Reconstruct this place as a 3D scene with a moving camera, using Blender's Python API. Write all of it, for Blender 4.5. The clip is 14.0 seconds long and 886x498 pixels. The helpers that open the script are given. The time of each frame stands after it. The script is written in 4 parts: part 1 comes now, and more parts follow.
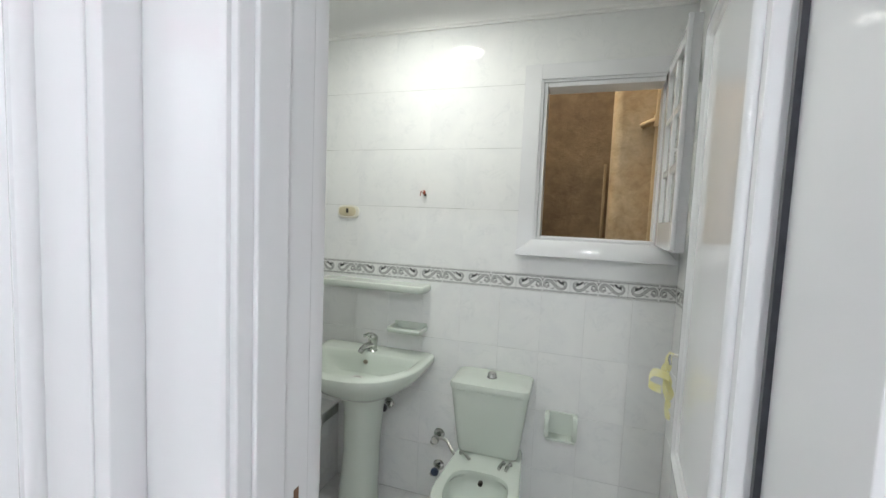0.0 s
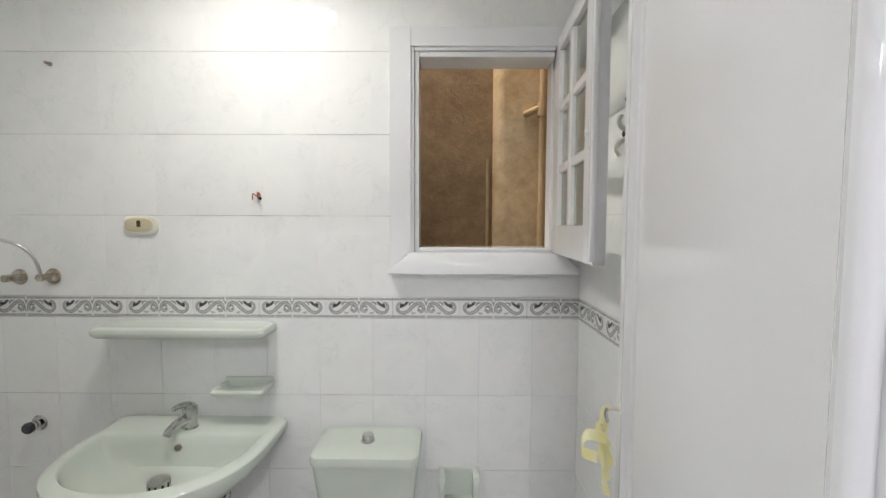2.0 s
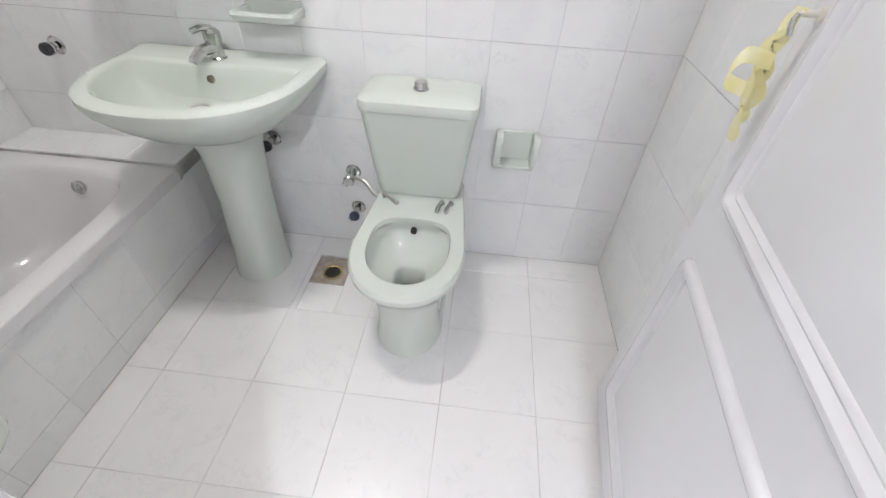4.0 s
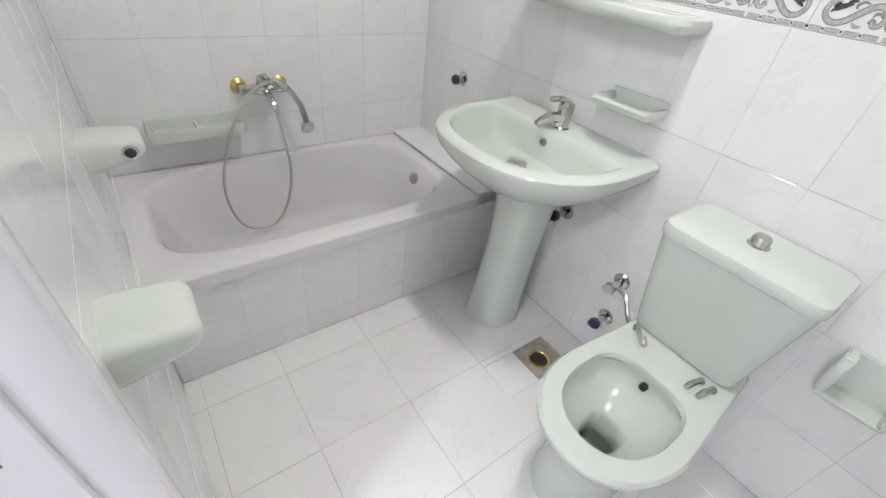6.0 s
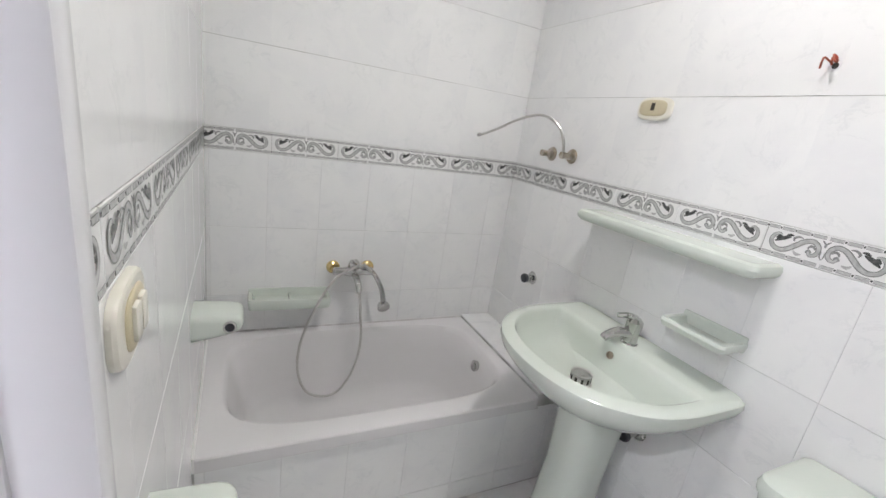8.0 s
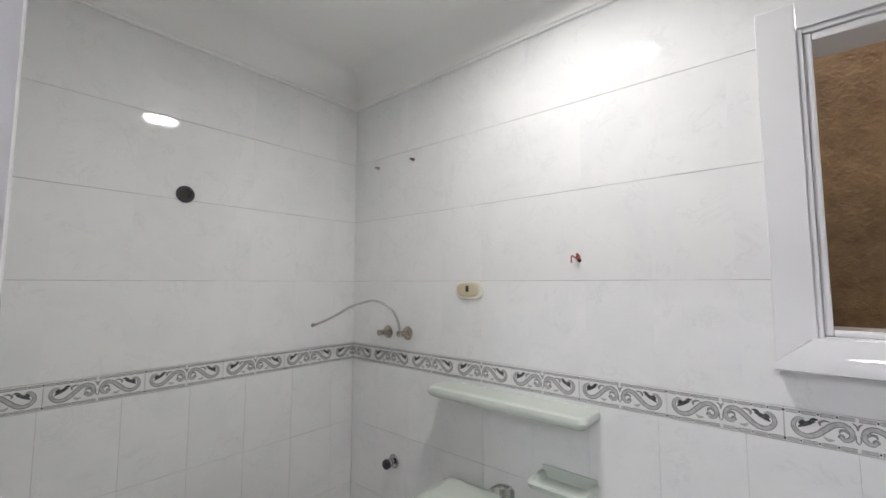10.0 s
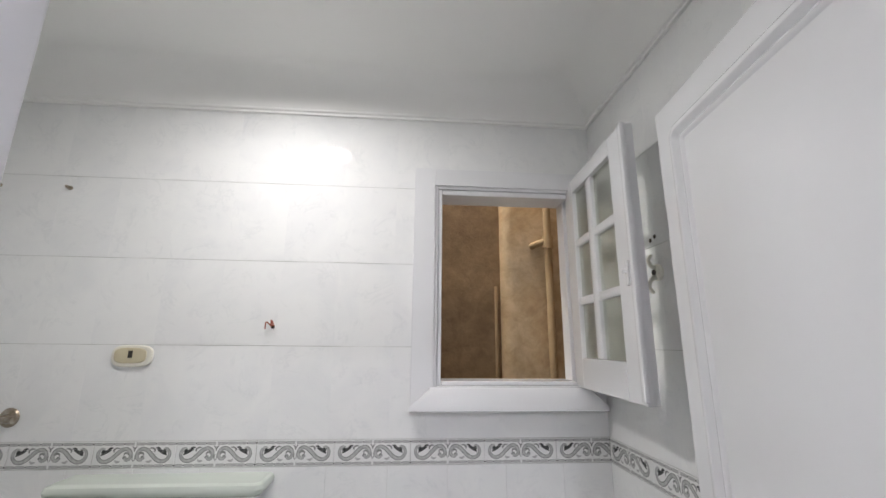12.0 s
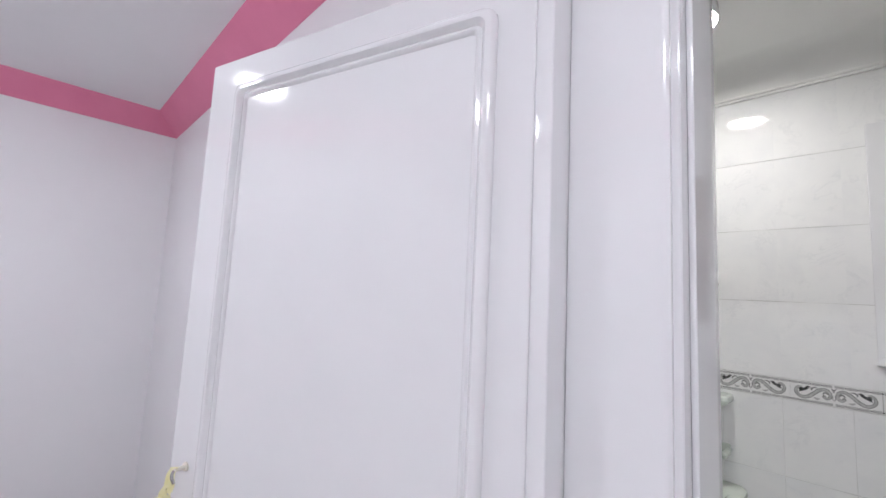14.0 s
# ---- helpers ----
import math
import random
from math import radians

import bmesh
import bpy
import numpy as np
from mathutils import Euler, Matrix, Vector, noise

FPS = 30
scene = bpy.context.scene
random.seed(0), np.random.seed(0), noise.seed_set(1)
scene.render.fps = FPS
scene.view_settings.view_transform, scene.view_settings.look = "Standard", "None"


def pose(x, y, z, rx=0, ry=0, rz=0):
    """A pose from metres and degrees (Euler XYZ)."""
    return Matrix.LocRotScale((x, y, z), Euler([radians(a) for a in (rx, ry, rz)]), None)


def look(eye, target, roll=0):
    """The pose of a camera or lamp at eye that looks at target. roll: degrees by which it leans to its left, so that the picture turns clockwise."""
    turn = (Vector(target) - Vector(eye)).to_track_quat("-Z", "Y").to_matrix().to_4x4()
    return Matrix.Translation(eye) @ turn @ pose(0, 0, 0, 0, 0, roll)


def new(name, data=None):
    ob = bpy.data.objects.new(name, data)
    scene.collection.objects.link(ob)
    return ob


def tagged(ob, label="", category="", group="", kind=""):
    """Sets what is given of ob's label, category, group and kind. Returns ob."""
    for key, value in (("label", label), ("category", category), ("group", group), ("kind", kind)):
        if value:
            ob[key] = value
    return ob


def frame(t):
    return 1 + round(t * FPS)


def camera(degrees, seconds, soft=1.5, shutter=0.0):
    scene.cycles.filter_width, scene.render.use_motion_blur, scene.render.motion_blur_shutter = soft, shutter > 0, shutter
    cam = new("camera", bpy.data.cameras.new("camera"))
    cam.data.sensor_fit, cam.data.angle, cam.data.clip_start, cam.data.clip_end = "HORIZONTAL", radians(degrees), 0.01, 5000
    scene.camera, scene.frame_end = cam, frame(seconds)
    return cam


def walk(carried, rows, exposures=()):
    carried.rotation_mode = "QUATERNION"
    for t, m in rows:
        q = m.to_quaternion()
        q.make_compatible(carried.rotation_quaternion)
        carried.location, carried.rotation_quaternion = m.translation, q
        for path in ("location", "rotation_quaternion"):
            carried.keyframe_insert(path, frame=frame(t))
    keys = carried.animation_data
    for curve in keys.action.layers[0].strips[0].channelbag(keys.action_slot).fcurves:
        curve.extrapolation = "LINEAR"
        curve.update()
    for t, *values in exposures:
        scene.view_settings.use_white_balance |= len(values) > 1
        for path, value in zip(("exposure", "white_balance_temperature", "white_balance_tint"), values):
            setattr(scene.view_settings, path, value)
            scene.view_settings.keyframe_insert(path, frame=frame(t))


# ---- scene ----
cam = camera(94.2, 14.0)
PATH = [
    (0, (1.97, -0.702, 1.535), (1.366, 1.199, 1.388), 2.4),
    (0.5, (1.841, -0.578, 1.556), (1.898, 1.406, 1.306), 1.6),
    (1, (1.798, -0.472, 1.544), (1.994, 1.483, 1.169), 2.6),
    (1.5, (1.839, -0.316, 1.539), (1.934, 1.648, 1.176), 1.5),
    (2, (1.911, -0.207, 1.556), (1.896, 1.789, 1.441), 0.2),
    (2.5, (1.92, -0.156, 1.486), (1.837, 1.787, 1.02), -0.1),
    (3, (1.872, -0.113, 1.356), (1.83, 1.537, 0.227), 0.8),
    (3.2, (1.864, -0.089, 1.323), (1.846, 1.428, 0.019), 1.0),
    (5.3, (1.766, 0.061, 1.263), (1.019, 1.34, -0.081), 5.7),
    (5.5, (1.781, 0.095, 1.268), (0.879, 1.312, -0.038), 5.7),
    (6, (1.807, 0.134, 1.28), (0.582, 1.15, 0.069), 7.6),
    (6.5, (1.808, 0.143, 1.288), (0.271, 0.976, 0.316), 9.4),
    (7, (1.801, 0.144, 1.303), (0.128, 0.828, 0.446), 8.8),
    (7.2, (1.802, 0.147, 1.308), (0.115, 0.846, 0.493), 9.2),
    (9.3, (1.769, 0.093, 1.554), (0.145, 1.26, 1.515), 3.7),
    (9.5, (1.776, 0.085, 1.565), (0.198, 1.314, 1.581), 3.7),
    (10, (1.745, 0.025, 1.581), (0.452, 1.542, 1.746), 0.0),
    (10.5, (1.725, -0.026, 1.583), (0.89, 1.765, 1.891), -0.9),
    (11, (1.693, -0.087, 1.581), (1.343, 1.845, 1.961), -0.3),
    (11.5, (1.688, -0.13, 1.595), (1.677, 1.819, 2.041), 1.0),
    (12, (1.691, -0.183, 1.601), (1.844, 1.759, 2.051), 0.5),
    (12.5, (1.78, -0.381, 1.59), (1.297, 1.503, 2.05), -0.5),
    (13, (1.868, -0.611, 1.571), (0.884, 1.088, 1.951), -0.7),
    (13.5, (1.786, -0.758, 1.565), (0.563, 0.787, 1.907), 0.1),
    (14, (1.659, -0.86, 1.56), (0.244, 0.537, 1.769), 2.8),
]
EXPO = [(0.0, 0.84, 6550, 0), (0.5, 0.93, 6600, 4), (1.5, 0.92, 6800, 4), (2.4, 0.92, 6600, 7), (3.0, 1.27, 6500, 9), (5.3, 1.45, 6500, 10),
        (7.2, 1.48, 6500, 10), (9.3, 0.82, 6500, 9), (11.0, 0.72, 6500, 9), (12.0, 0.78, 6500, 9), (13.0, 0.60, 6500, 9), (14.0, 0.58, 6500, 9)]
walk(cam, [(t, look(eye, target, roll)) for t, eye, target, roll in PATH], EXPO)

# ---- world and lamps ----
world = bpy.data.worlds.new("world")
scene.world = world
world.use_nodes = True
wn = world.node_tree
bg = wn.nodes["Background"]
sky = wn.nodes.new("ShaderNodeTexSky")
sky.sky_type = "NISHITA"
sky.sun_disc = False
sky.sun_elevation = radians(35)
sky.sun_rotation = radians(120)
wn.links.new(sky.outputs[0], bg.inputs[0])
bg.inputs[1].default_value = 0.12

BATH_LAMP = 82.0
BATH_COLOR = (1.0, 0.962, 0.945)
HALL_LAMP = 110.0
HALL_COLOR = (0.915, 0.925, 1.0)

# lamp added to brighten the shaft outside the window, standing in for daylight
fill_lamp = bpy.data.lights.new("shaft_fill", "AREA")
fill_lamp.shape, fill_lamp.size, fill_lamp.size_y = "RECTANGLE", 1.4, 0.26
fill_lamp.energy, fill_lamp.color = 40.0, (1.0, 0.95, 0.88)
new("shaft_fill", fill_lamp).matrix_basis = pose(1.72, 1.66, 3.5)

# ---- plan ----
XE, YN, ZC = 2.42, 1.36, 2.52          # east wall, north wall, top of the tiles (west wall x = 0, south wall y = 0)
ZR = 2.655                             # ceiling above the cove
DX0, DX1, DTOP = 1.482, 2.285, 2.185    # bathroom doorway in the south wall
HY = -0.20                             # hall side of the south wall
B0, B1 = 1.197, 1.280                  # border band
GR = 0.0022                            # depth of the joints
SY, SK = -0.020, 0.026                 # the south wall is out of square: y = SY + SK * x


# ---- materials ----
def mat_base(name, color=(0.8, 0.8, 0.8), rough=0.5, metal=0.0, spec=0.5):
    m = bpy.data.materials.new(name)
    m.use_nodes = True
    b = m.node_tree.nodes["Principled BSDF"]
    b.inputs["Base Color"].default_value = (*color, 1)
    b.inputs["Roughness"].default_value = rough
    b.inputs["Metallic"].default_value = metal
    b.inputs["Specular IOR Level"].default_value = spec
    return m, m.node_tree, b


def ramp(nt, stops, src):
    r = nt.nodes.new("ShaderNodeValToRGB")
    e = r.color_ramp.elements
    e[0].position, e[0].color = stops[0][0], (*stops[0][1], 1)
    e[1].position, e[1].color = stops[-1][0], (*stops[-1][1], 1)
    for p, c in stops[1:-1]:
        x = e.new(p)
        x.color = (*c, 1)
    nt.links.new(src, r.inputs[0])
    return r.outputs[0]


def coords(nt, scale=1.0, jitter=0.0):
    tc = nt.nodes.new("ShaderNodeTexCoord")
    mp = nt.nodes.new("ShaderNodeMapping")
    mp.inputs["Scale"].default_value = (scale, scale, scale)
    nt.links.new(tc.outputs["Object"], mp.inputs[0])
    if jitter:
        oi = nt.nodes.new("ShaderNodeObjectInfo")
        mul = nt.nodes.new("ShaderNodeMath")
        mul.operation = "MULTIPLY"
        mul.inputs[1].default_value = jitter
        nt.links.new(oi.outputs["Random"], mul.inputs[0])
        nt.links.new(mul.outputs[0], mp.inputs["Location"])
    return mp.outputs[0]


def noise_tex(nt, vec, scale, detail=4, rough=0.55, dist=0.0):
    n = nt.nodes.new("ShaderNodeTexNoise")
    n.inputs["Scale"].default_value = scale
    n.inputs["Detail"].default_value = detail
    n.inputs["Roughness"].default_value = rough
    n.inputs["Distortion"].default_value = dist
    nt.links.new(vec, n.inputs["Vector"])
    return n.outputs[0]


def bump(nt, b, height, strength=0.2, distance=0.002):
    bp = nt.nodes.new("ShaderNodeBump")
    bp.inputs["Strength"].default_value = strength
    bp.inputs["Distance"].default_value = distance
    nt.links.new(height, bp.inputs["Height"])
    nt.links.new(bp.outputs[0], b.inputs["Normal"])


def mix_rgb(nt, fac, a, c, mode="MULTIPLY"):
    x = nt.nodes.new("ShaderNodeMix")
    x.data_type, x.blend_type = "RGBA", mode
    if isinstance(fac, (int, float)):
        x.inputs[0].default_value = fac
    else:
        nt.links.new(fac, x.inputs[0])
    for sock, v in ((x.inputs[6], a), (x.inputs[7], c)):
        if isinstance(v, tuple):
            sock.default_value = (*v, 1)
        else:
            nt.links.new(v, sock)
    return x.outputs[2]


def tile_mat(name, light, vein, rough, wave=0.06, vein_at=0.56):
    """Glazed ceramic with soft grey marbling that differs from tile to tile."""
    m, nt, b = mat_base(name, light, rough)
    v = coords(nt, 1.0, 37.0)
    cloud = noise_tex(nt, v, 5.0, 4, 0.6, 0.5)
    thin = noise_tex(nt, v, 7.0, 6, 0.66, 0.9)
    mask = noise_tex(nt, v, 11.0, 3, 0.55)
    c1 = ramp(nt, [(0.36, vein), (vein_at, light)], cloud)
    c2 = ramp(nt, [(0.470, (1, 1, 1)), (0.497, (0.93, 0.935, 0.94)), (0.525, (1, 1, 1))], thin)
    c3 = mix_rgb(nt, ramp(nt, [(0.45, (0, 0, 0)), (0.62, (1, 1, 1))], mask), c1, mix_rgb(nt, 1.0, c1, c2), "MIX")
    oi = nt.nodes.new("ShaderNodeObjectInfo")
    tone = ramp(nt, [(0.0, (0.985, 0.987, 0.988)), (1.0, (1, 1, 1))], oi.outputs["Random"])
    nt.links.new(mix_rgb(nt, 1.0, c3, tone), b.inputs["Base Color"])
    ro = nt.nodes.new("ShaderNodeMapRange")
    ro.inputs[3].default_value, ro.inputs[4].default_value = rough * 0.7, rough * 1.5
    nt.links.new(thin, ro.inputs[0])
    nt.links.new(ro.outputs[0], b.inputs["Roughness"])
    bump(nt, b, noise_tex(nt, v, 7.0, 2, 0.5), wave, 0.01)
    return m


def mottled(name, c0, c1, scale, rough, metal=0.0, bump_s=0.15, bump_scale=60.0, bump_d=0.002, spec=0.5):
    m, nt, b = mat_base(name, c0, rough, metal, spec)
    v = coords(nt)
    n = noise_tex(nt, v, scale, 6, 0.6)
    nt.links.new(ramp(nt, [(0.35, c0), (0.65, c1)], n), b.inputs["Base Color"])
    if bump_s:
        bump(nt, b, noise_tex(nt, v, bump_scale, 4, 0.6), bump_s, bump_d)
    return m


M_TILE = tile_mat("wall_tile_glaze", (0.84, 0.845, 0.84), (0.805, 0.812, 0.815), 0.040, 0.018)
M_FLOOR = tile_mat("floor_tile_glaze", (0.835, 0.83, 0.82), (0.818, 0.813, 0.803), 0.22, 0.05)
M_GROUT = mottled("grout", (0.76, 0.76, 0.745), (0.36, 0.36, 0.34), 6.0, 0.85)
M_FGROUT = mottled("floor_grout", (0.80, 0.79, 0.775), (0.27, 0.26, 0.24), 4.0, 0.85)
M_BORDER = mottled("border_glaze", (0.82, 0.82, 0.81), (0.78, 0.785, 0.78), 20.0, 0.12, 0, 0.04, 12.0)
M_SCROLL = mottled("scroll_glaze", (0.20, 0.205, 0.202), (0.33, 0.335, 0.33), 90.0, 0.18, 0, 0.0)
M_FILL = mottled("scroll_fill_glaze", (0.38, 0.385, 0.378), (0.56, 0.565, 0.56), 70.0, 0.18, 0, 0.0)
M_LEAF = mottled("leaf_glaze", (0.04, 0.042, 0.042), (0.12, 0.124, 0.122), 140.0, 0.2, 0, 0.0)
M_RAIL = mottled("rail_glaze", (0.42, 0.425, 0.42), (0.58, 0.585, 0.58), 120.0, 0.2, 0, 0.0)
M_CERAMIC = mottled("sage_white_ceramic", (0.616, 0.667, 0.607), (0.630, 0.681, 0.626), 3.0, 0.06, 0, 0.02, 8.0)
M_TUB = mottled("tub_enamel", (0.755, 0.745, 0.75), (0.735, 0.725, 0.73), 4.0, 0.13, 0, 0.02, 8.0)
M_CAULK = mottled("caulk_line", (0.70, 0.69, 0.68), (0.50, 0.49, 0.48), 25.0, 0.7)
M_SILICONE = mottled("white_silicone", (0.86, 0.86, 0.85), (0.80, 0.80, 0.785), 20.0, 0.35)
M_CHROME = mottled("chrome", (0.60, 0.60, 0.585), (0.50, 0.50, 0.485), 30.0, 0.05, 1.0, 0.02, 40.0)
M_STEEL = mottled("steel_braid", (0.68, 0.67, 0.65), (0.48, 0.47, 0.455), 300.0, 0.32, 1.0, 0.5, 700.0, 0.001)
M_BRASS = mottled("brass", (0.62, 0.46, 0.20), (0.72, 0.58, 0.30), 40.0, 0.22, 1.0, 0.03, 60.0)
M_RUST = mottled("stained_steel", (0.27, 0.22, 0.16), (0.52, 0.48, 0.42), 30.0, 0.3, 1.0, 0.1, 60.0)
M_BLACK = mottled("black_plastic_and_gap", (0.02, 0.022, 0.028), (0.035, 0.036, 0.045), 30.0, 0.35)
M_DARK = mottled("dark_hole", (0.03, 0.027, 0.022), (0.06, 0.05, 0.04), 20.0, 0.8)
M_PAINT = mottled("white_gloss_paint", (0.79, 0.795, 0.81), (0.765, 0.77, 0.785), 2.5, 0.07, 0, 0.035, 22.0, 0.0018)
M_WALLPAINT = mottled("hall_wall_paint", (0.83, 0.825, 0.845), (0.81, 0.805, 0.825), 1.8, 0.55, 0, 0.10, 90.0, 0.001)
M_PINK = mottled("pink_paint", (0.78, 0.235, 0.38), (0.74, 0.21, 0.35), 3.0, 0.5, 0, 0.06, 60.0, 0.001)
M_CEIL = mottled("ceiling_paint", (0.91, 0.91, 0.895), (0.89, 0.89, 0.875), 1.5, 0.7, 0, 0.12, 60.0, 0.001)
M_CREAM = mottled("cream_plastic", (0.78, 0.76, 0.68), (0.74, 0.72, 0.63), 8.0, 0.3, 0, 0.0)
M_BEIGE = mottled("beige_plastic", (0.60, 0.54, 0.38), (0.54, 0.48, 0.32), 12.0, 0.35, 0, 0.0)
M_RIBBON = mottled("yellow_ribbon", (0.82, 0.77, 0.34), (0.86, 0.83, 0.55), 25.0, 0.6, 0, 0.3, 90.0)
M_BLUE = mottled("blue_plastic", (0.02, 0.03, 0.065), (0.03, 0.045, 0.085), 40.0, 0.35)
M_COPPER = mottled("red_wire", (0.45, 0.09, 0.04), (0.25, 0.06, 0.03), 80.0, 0.5)
M_RAWHOLE = mottled("raw_wood_hole", (0.23, 0.13, 0.08), (0.14, 0.08, 0.05), 60.0, 0.8)
M_HALLFLOOR = tile_mat("hall_floor_glaze", (0.62, 0.60, 0.57), (0.52, 0.50, 0.47), 0.25)


def shaft_mat(name, lo, mid, hi):
    """Rough weathered plaster, brown with golden scour marks."""
    m, nt, b = mat_base(name, mid, 0.55)
    v = coords(nt)
    big = noise_tex(nt, v, 3.0, 6, 0.65, 0.4)
    fine = noise_tex(nt, v, 16.0, 8, 0.68, 0.5)
    c = ramp(nt, [(0.30, lo), (0.55, mid), (0.75, hi)], big)
    d = ramp(nt, [(0.34, (0.72, 0.69, 0.66)), (0.64, (1, 1, 1))], fine)
    nt.links.new(mix_rgb(nt, 1.0, c, d), b.inputs["Base Color"])
    bump(nt, b, noise_tex(nt, v, 42.0, 8, 0.7, 0.6), 0.34, 0.014)
    return m


# one plaster twice: shaded brown walls, lamplit golden pilaster, light put into the colour
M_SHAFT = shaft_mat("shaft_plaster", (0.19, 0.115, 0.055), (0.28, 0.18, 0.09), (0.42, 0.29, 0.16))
M_SHAFTLIT = shaft_mat("lit_shaft_plaster", (0.46, 0.31, 0.16), (0.60, 0.46, 0.29), (0.68, 0.56, 0.40))
M_SHAFTPALE = mottled("pale_plaster", (0.42, 0.30, 0.17), (0.32, 0.22, 0.12), 6.0, 0.9, 0, 0.5, 50.0, 0.008)


def glass_mat():
    m, nt, b = mat_base("window_glass", (0.80, 0.82, 0.75), 0.16)
    b.inputs["Transmission Weight"].default_value = 1.0
    b.inputs["IOR"].default_value = 1.45
    v = coords(nt)
    bump(nt, b, noise_tex(nt, v, 60.0, 2, 0.5), 0.15, 0.002)
    return m


def water_mat():
    m, nt, b = mat_base("water", (0.50, 0.56, 0.50), 0.02)
    b.inputs["Transmission Weight"].default_value = 0.9
    b.inputs["IOR"].default_value = 1.33
    return m


def glow_mat(name, color, strength):
    m, nt, b = mat_base(name, (0.9, 0.9, 0.9), 0.4)
    b.inputs["Emission Color"].default_value = (*color, 1)
    b.inputs["Emission Strength"].default_value = strength
    return m


M_GLASS = glass_mat()
M_WATER = water_mat()
M_GLOW = glow_mat("lamp_diffuser", BATH_COLOR, BATH_LAMP)
M_HGLOW = glow_mat("hall_lamp_diffuser", HALL_COLOR, HALL_LAMP)


# ---- mesh helpers ----
def part(name, bm, material, parent=None, label="", smooth=True, angle=35):
    bmesh.ops.recalc_face_normals(bm, faces=bm.faces)
    me = bpy.data.meshes.new(name)
    if smooth:
        for f in bm.faces:
            f.smooth = True
        for e in bm.edges:
            if len(e.link_faces) == 2:
                turn = e.calc_face_angle(0.0)
                a0, a1 = sorted(f.calc_area() for f in e.link_faces)
                # large flats stay flat beside their narrow bevels
                if turn > radians(angle) or (turn > radians(12) and a1 > 25 * a0):
                    e.smooth = False
    bm.to_mesh(me)
    bm.free()
    me.materials.append(material)
    ob = new(name, me)
    if parent is not None:
        ob.parent = parent
        ob.matrix_parent_inverse = world_of(parent).inverted()
    if label:
        ob["label"] = label
    return ob


def world_of(ob):
    if ob.parent is None:
        return ob.matrix_basis.copy()
    return world_of(ob.parent) @ ob.matrix_parent_inverse @ ob.matrix_basis


def thing(name, at, label, category, group="", kind=""):
    ob = new(name)
    ob.empty_display_size = 0.05
    ob.matrix_basis = Matrix.Translation(at)
    return tagged(ob, label, category, group, kind)


def box(bm, a, b, bevel=0.0, seg=2):
    lo = [min(a[i], b[i]) for i in range(3)]
    hi = [max(a[i], b[i]) for i in range(3)]
    r = bmesh.ops.create_cube(bm, size=1.0)
    vs = r["verts"]
    for v in vs:
        v.co = Vector([(lo[i] + hi[i]) / 2 + v.co[i] * (hi[i] - lo[i]) for i in range(3)])
    if bevel:
        es = list({e for v in vs for e in v.link_edges})
        bmesh.ops.bevel(bm, geom=es, offset=bevel, segments=seg, affect="EDGES", profile=0.5)
    return bm


def boxes(*pairs, bevel=0.0):
    bm = bmesh.new()
    for a, b in pairs:
        box(bm, a, b, bevel)
    return bm


def frame_of(d):
    d = Vector(d).normalized()
    u = d.orthogonal().normalized()
    return u, d.cross(u), d


def loft(bm, rings, cap0=True, cap1=True, closed=True):
    """Skins rings of equally many points."""
    vs = [[bm.verts.new(p) for p in ring] for ring in rings]
    n = len(vs[0])
    for a, b in zip(vs, vs[1:]):
        for i in range(n if closed else n - 1):
            j = (i + 1) % n
            bm.faces.new((a[i], a[j], b[j], b[i]))
    if cap0:
        bm.faces.new(list(reversed(vs[0])))
    if cap1:
        bm.faces.new(vs[-1])
    return bm


def lathe(bm, p0, axis, profile, seg=24):
    """Turns (along, radius) pairs round an axis from p0."""
    u, v, d = frame_of(axis)
    p0 = Vector(p0)
    rings = []
    for h, r in profile:
        rings.append([p0 + d * h + (u * math.cos(2 * math.pi * i / seg) + v * math.sin(2 * math.pi * i / seg)) * max(r, 1e-4) for i in range(seg)])
    return loft(bm, rings)


def smooth_path(pts, n=8):
    """Points on a smooth curve through pts."""
    pts = [Vector(p) for p in pts]
    out = []
    for i in range(len(pts) - 1):
        p0, p1, p2, p3 = pts[max(i - 1, 0)], pts[i], pts[i + 1], pts[min(i + 2, len(pts) - 1)]
        for k in range(n):
            t = k / n
            out.append(0.5 * ((2 * p1) + (p2 - p0) * t + (2 * p0 - 5 * p1 + 4 * p2 - p3) * t * t + (3 * p1 - p0 - 3 * p2 + p3) * t ** 3))
    out.append(pts[-1])
    return out


def tube(bm, pts, r, seg=10, n=8, ridges=0.0):
    path = smooth_path(pts, n) if n else [Vector(p) for p in pts]
    rings = []
    d0 = (path[1] - path[0]).normalized()
    u = d0.orthogonal().normalized()
    for i, p in enumerate(path):
        d = (path[min(i + 1, len(path) - 1)] - path[max(i - 1, 0)]).normalized()
        u = (u - d * u.dot(d)).normalized()
        v = d.cross(u)
        rr = (r[0] + (r[1] - r[0]) * i / (len(path) - 1)) if isinstance(r, tuple) else r
        rr *= 1 - ridges * (i % 2)
        rings.append([p + (u * math.cos(2 * math.pi * k / seg) + v * math.sin(2 * math.pi * k / seg)) * rr for k in range(seg)])
    return loft(bm, rings)


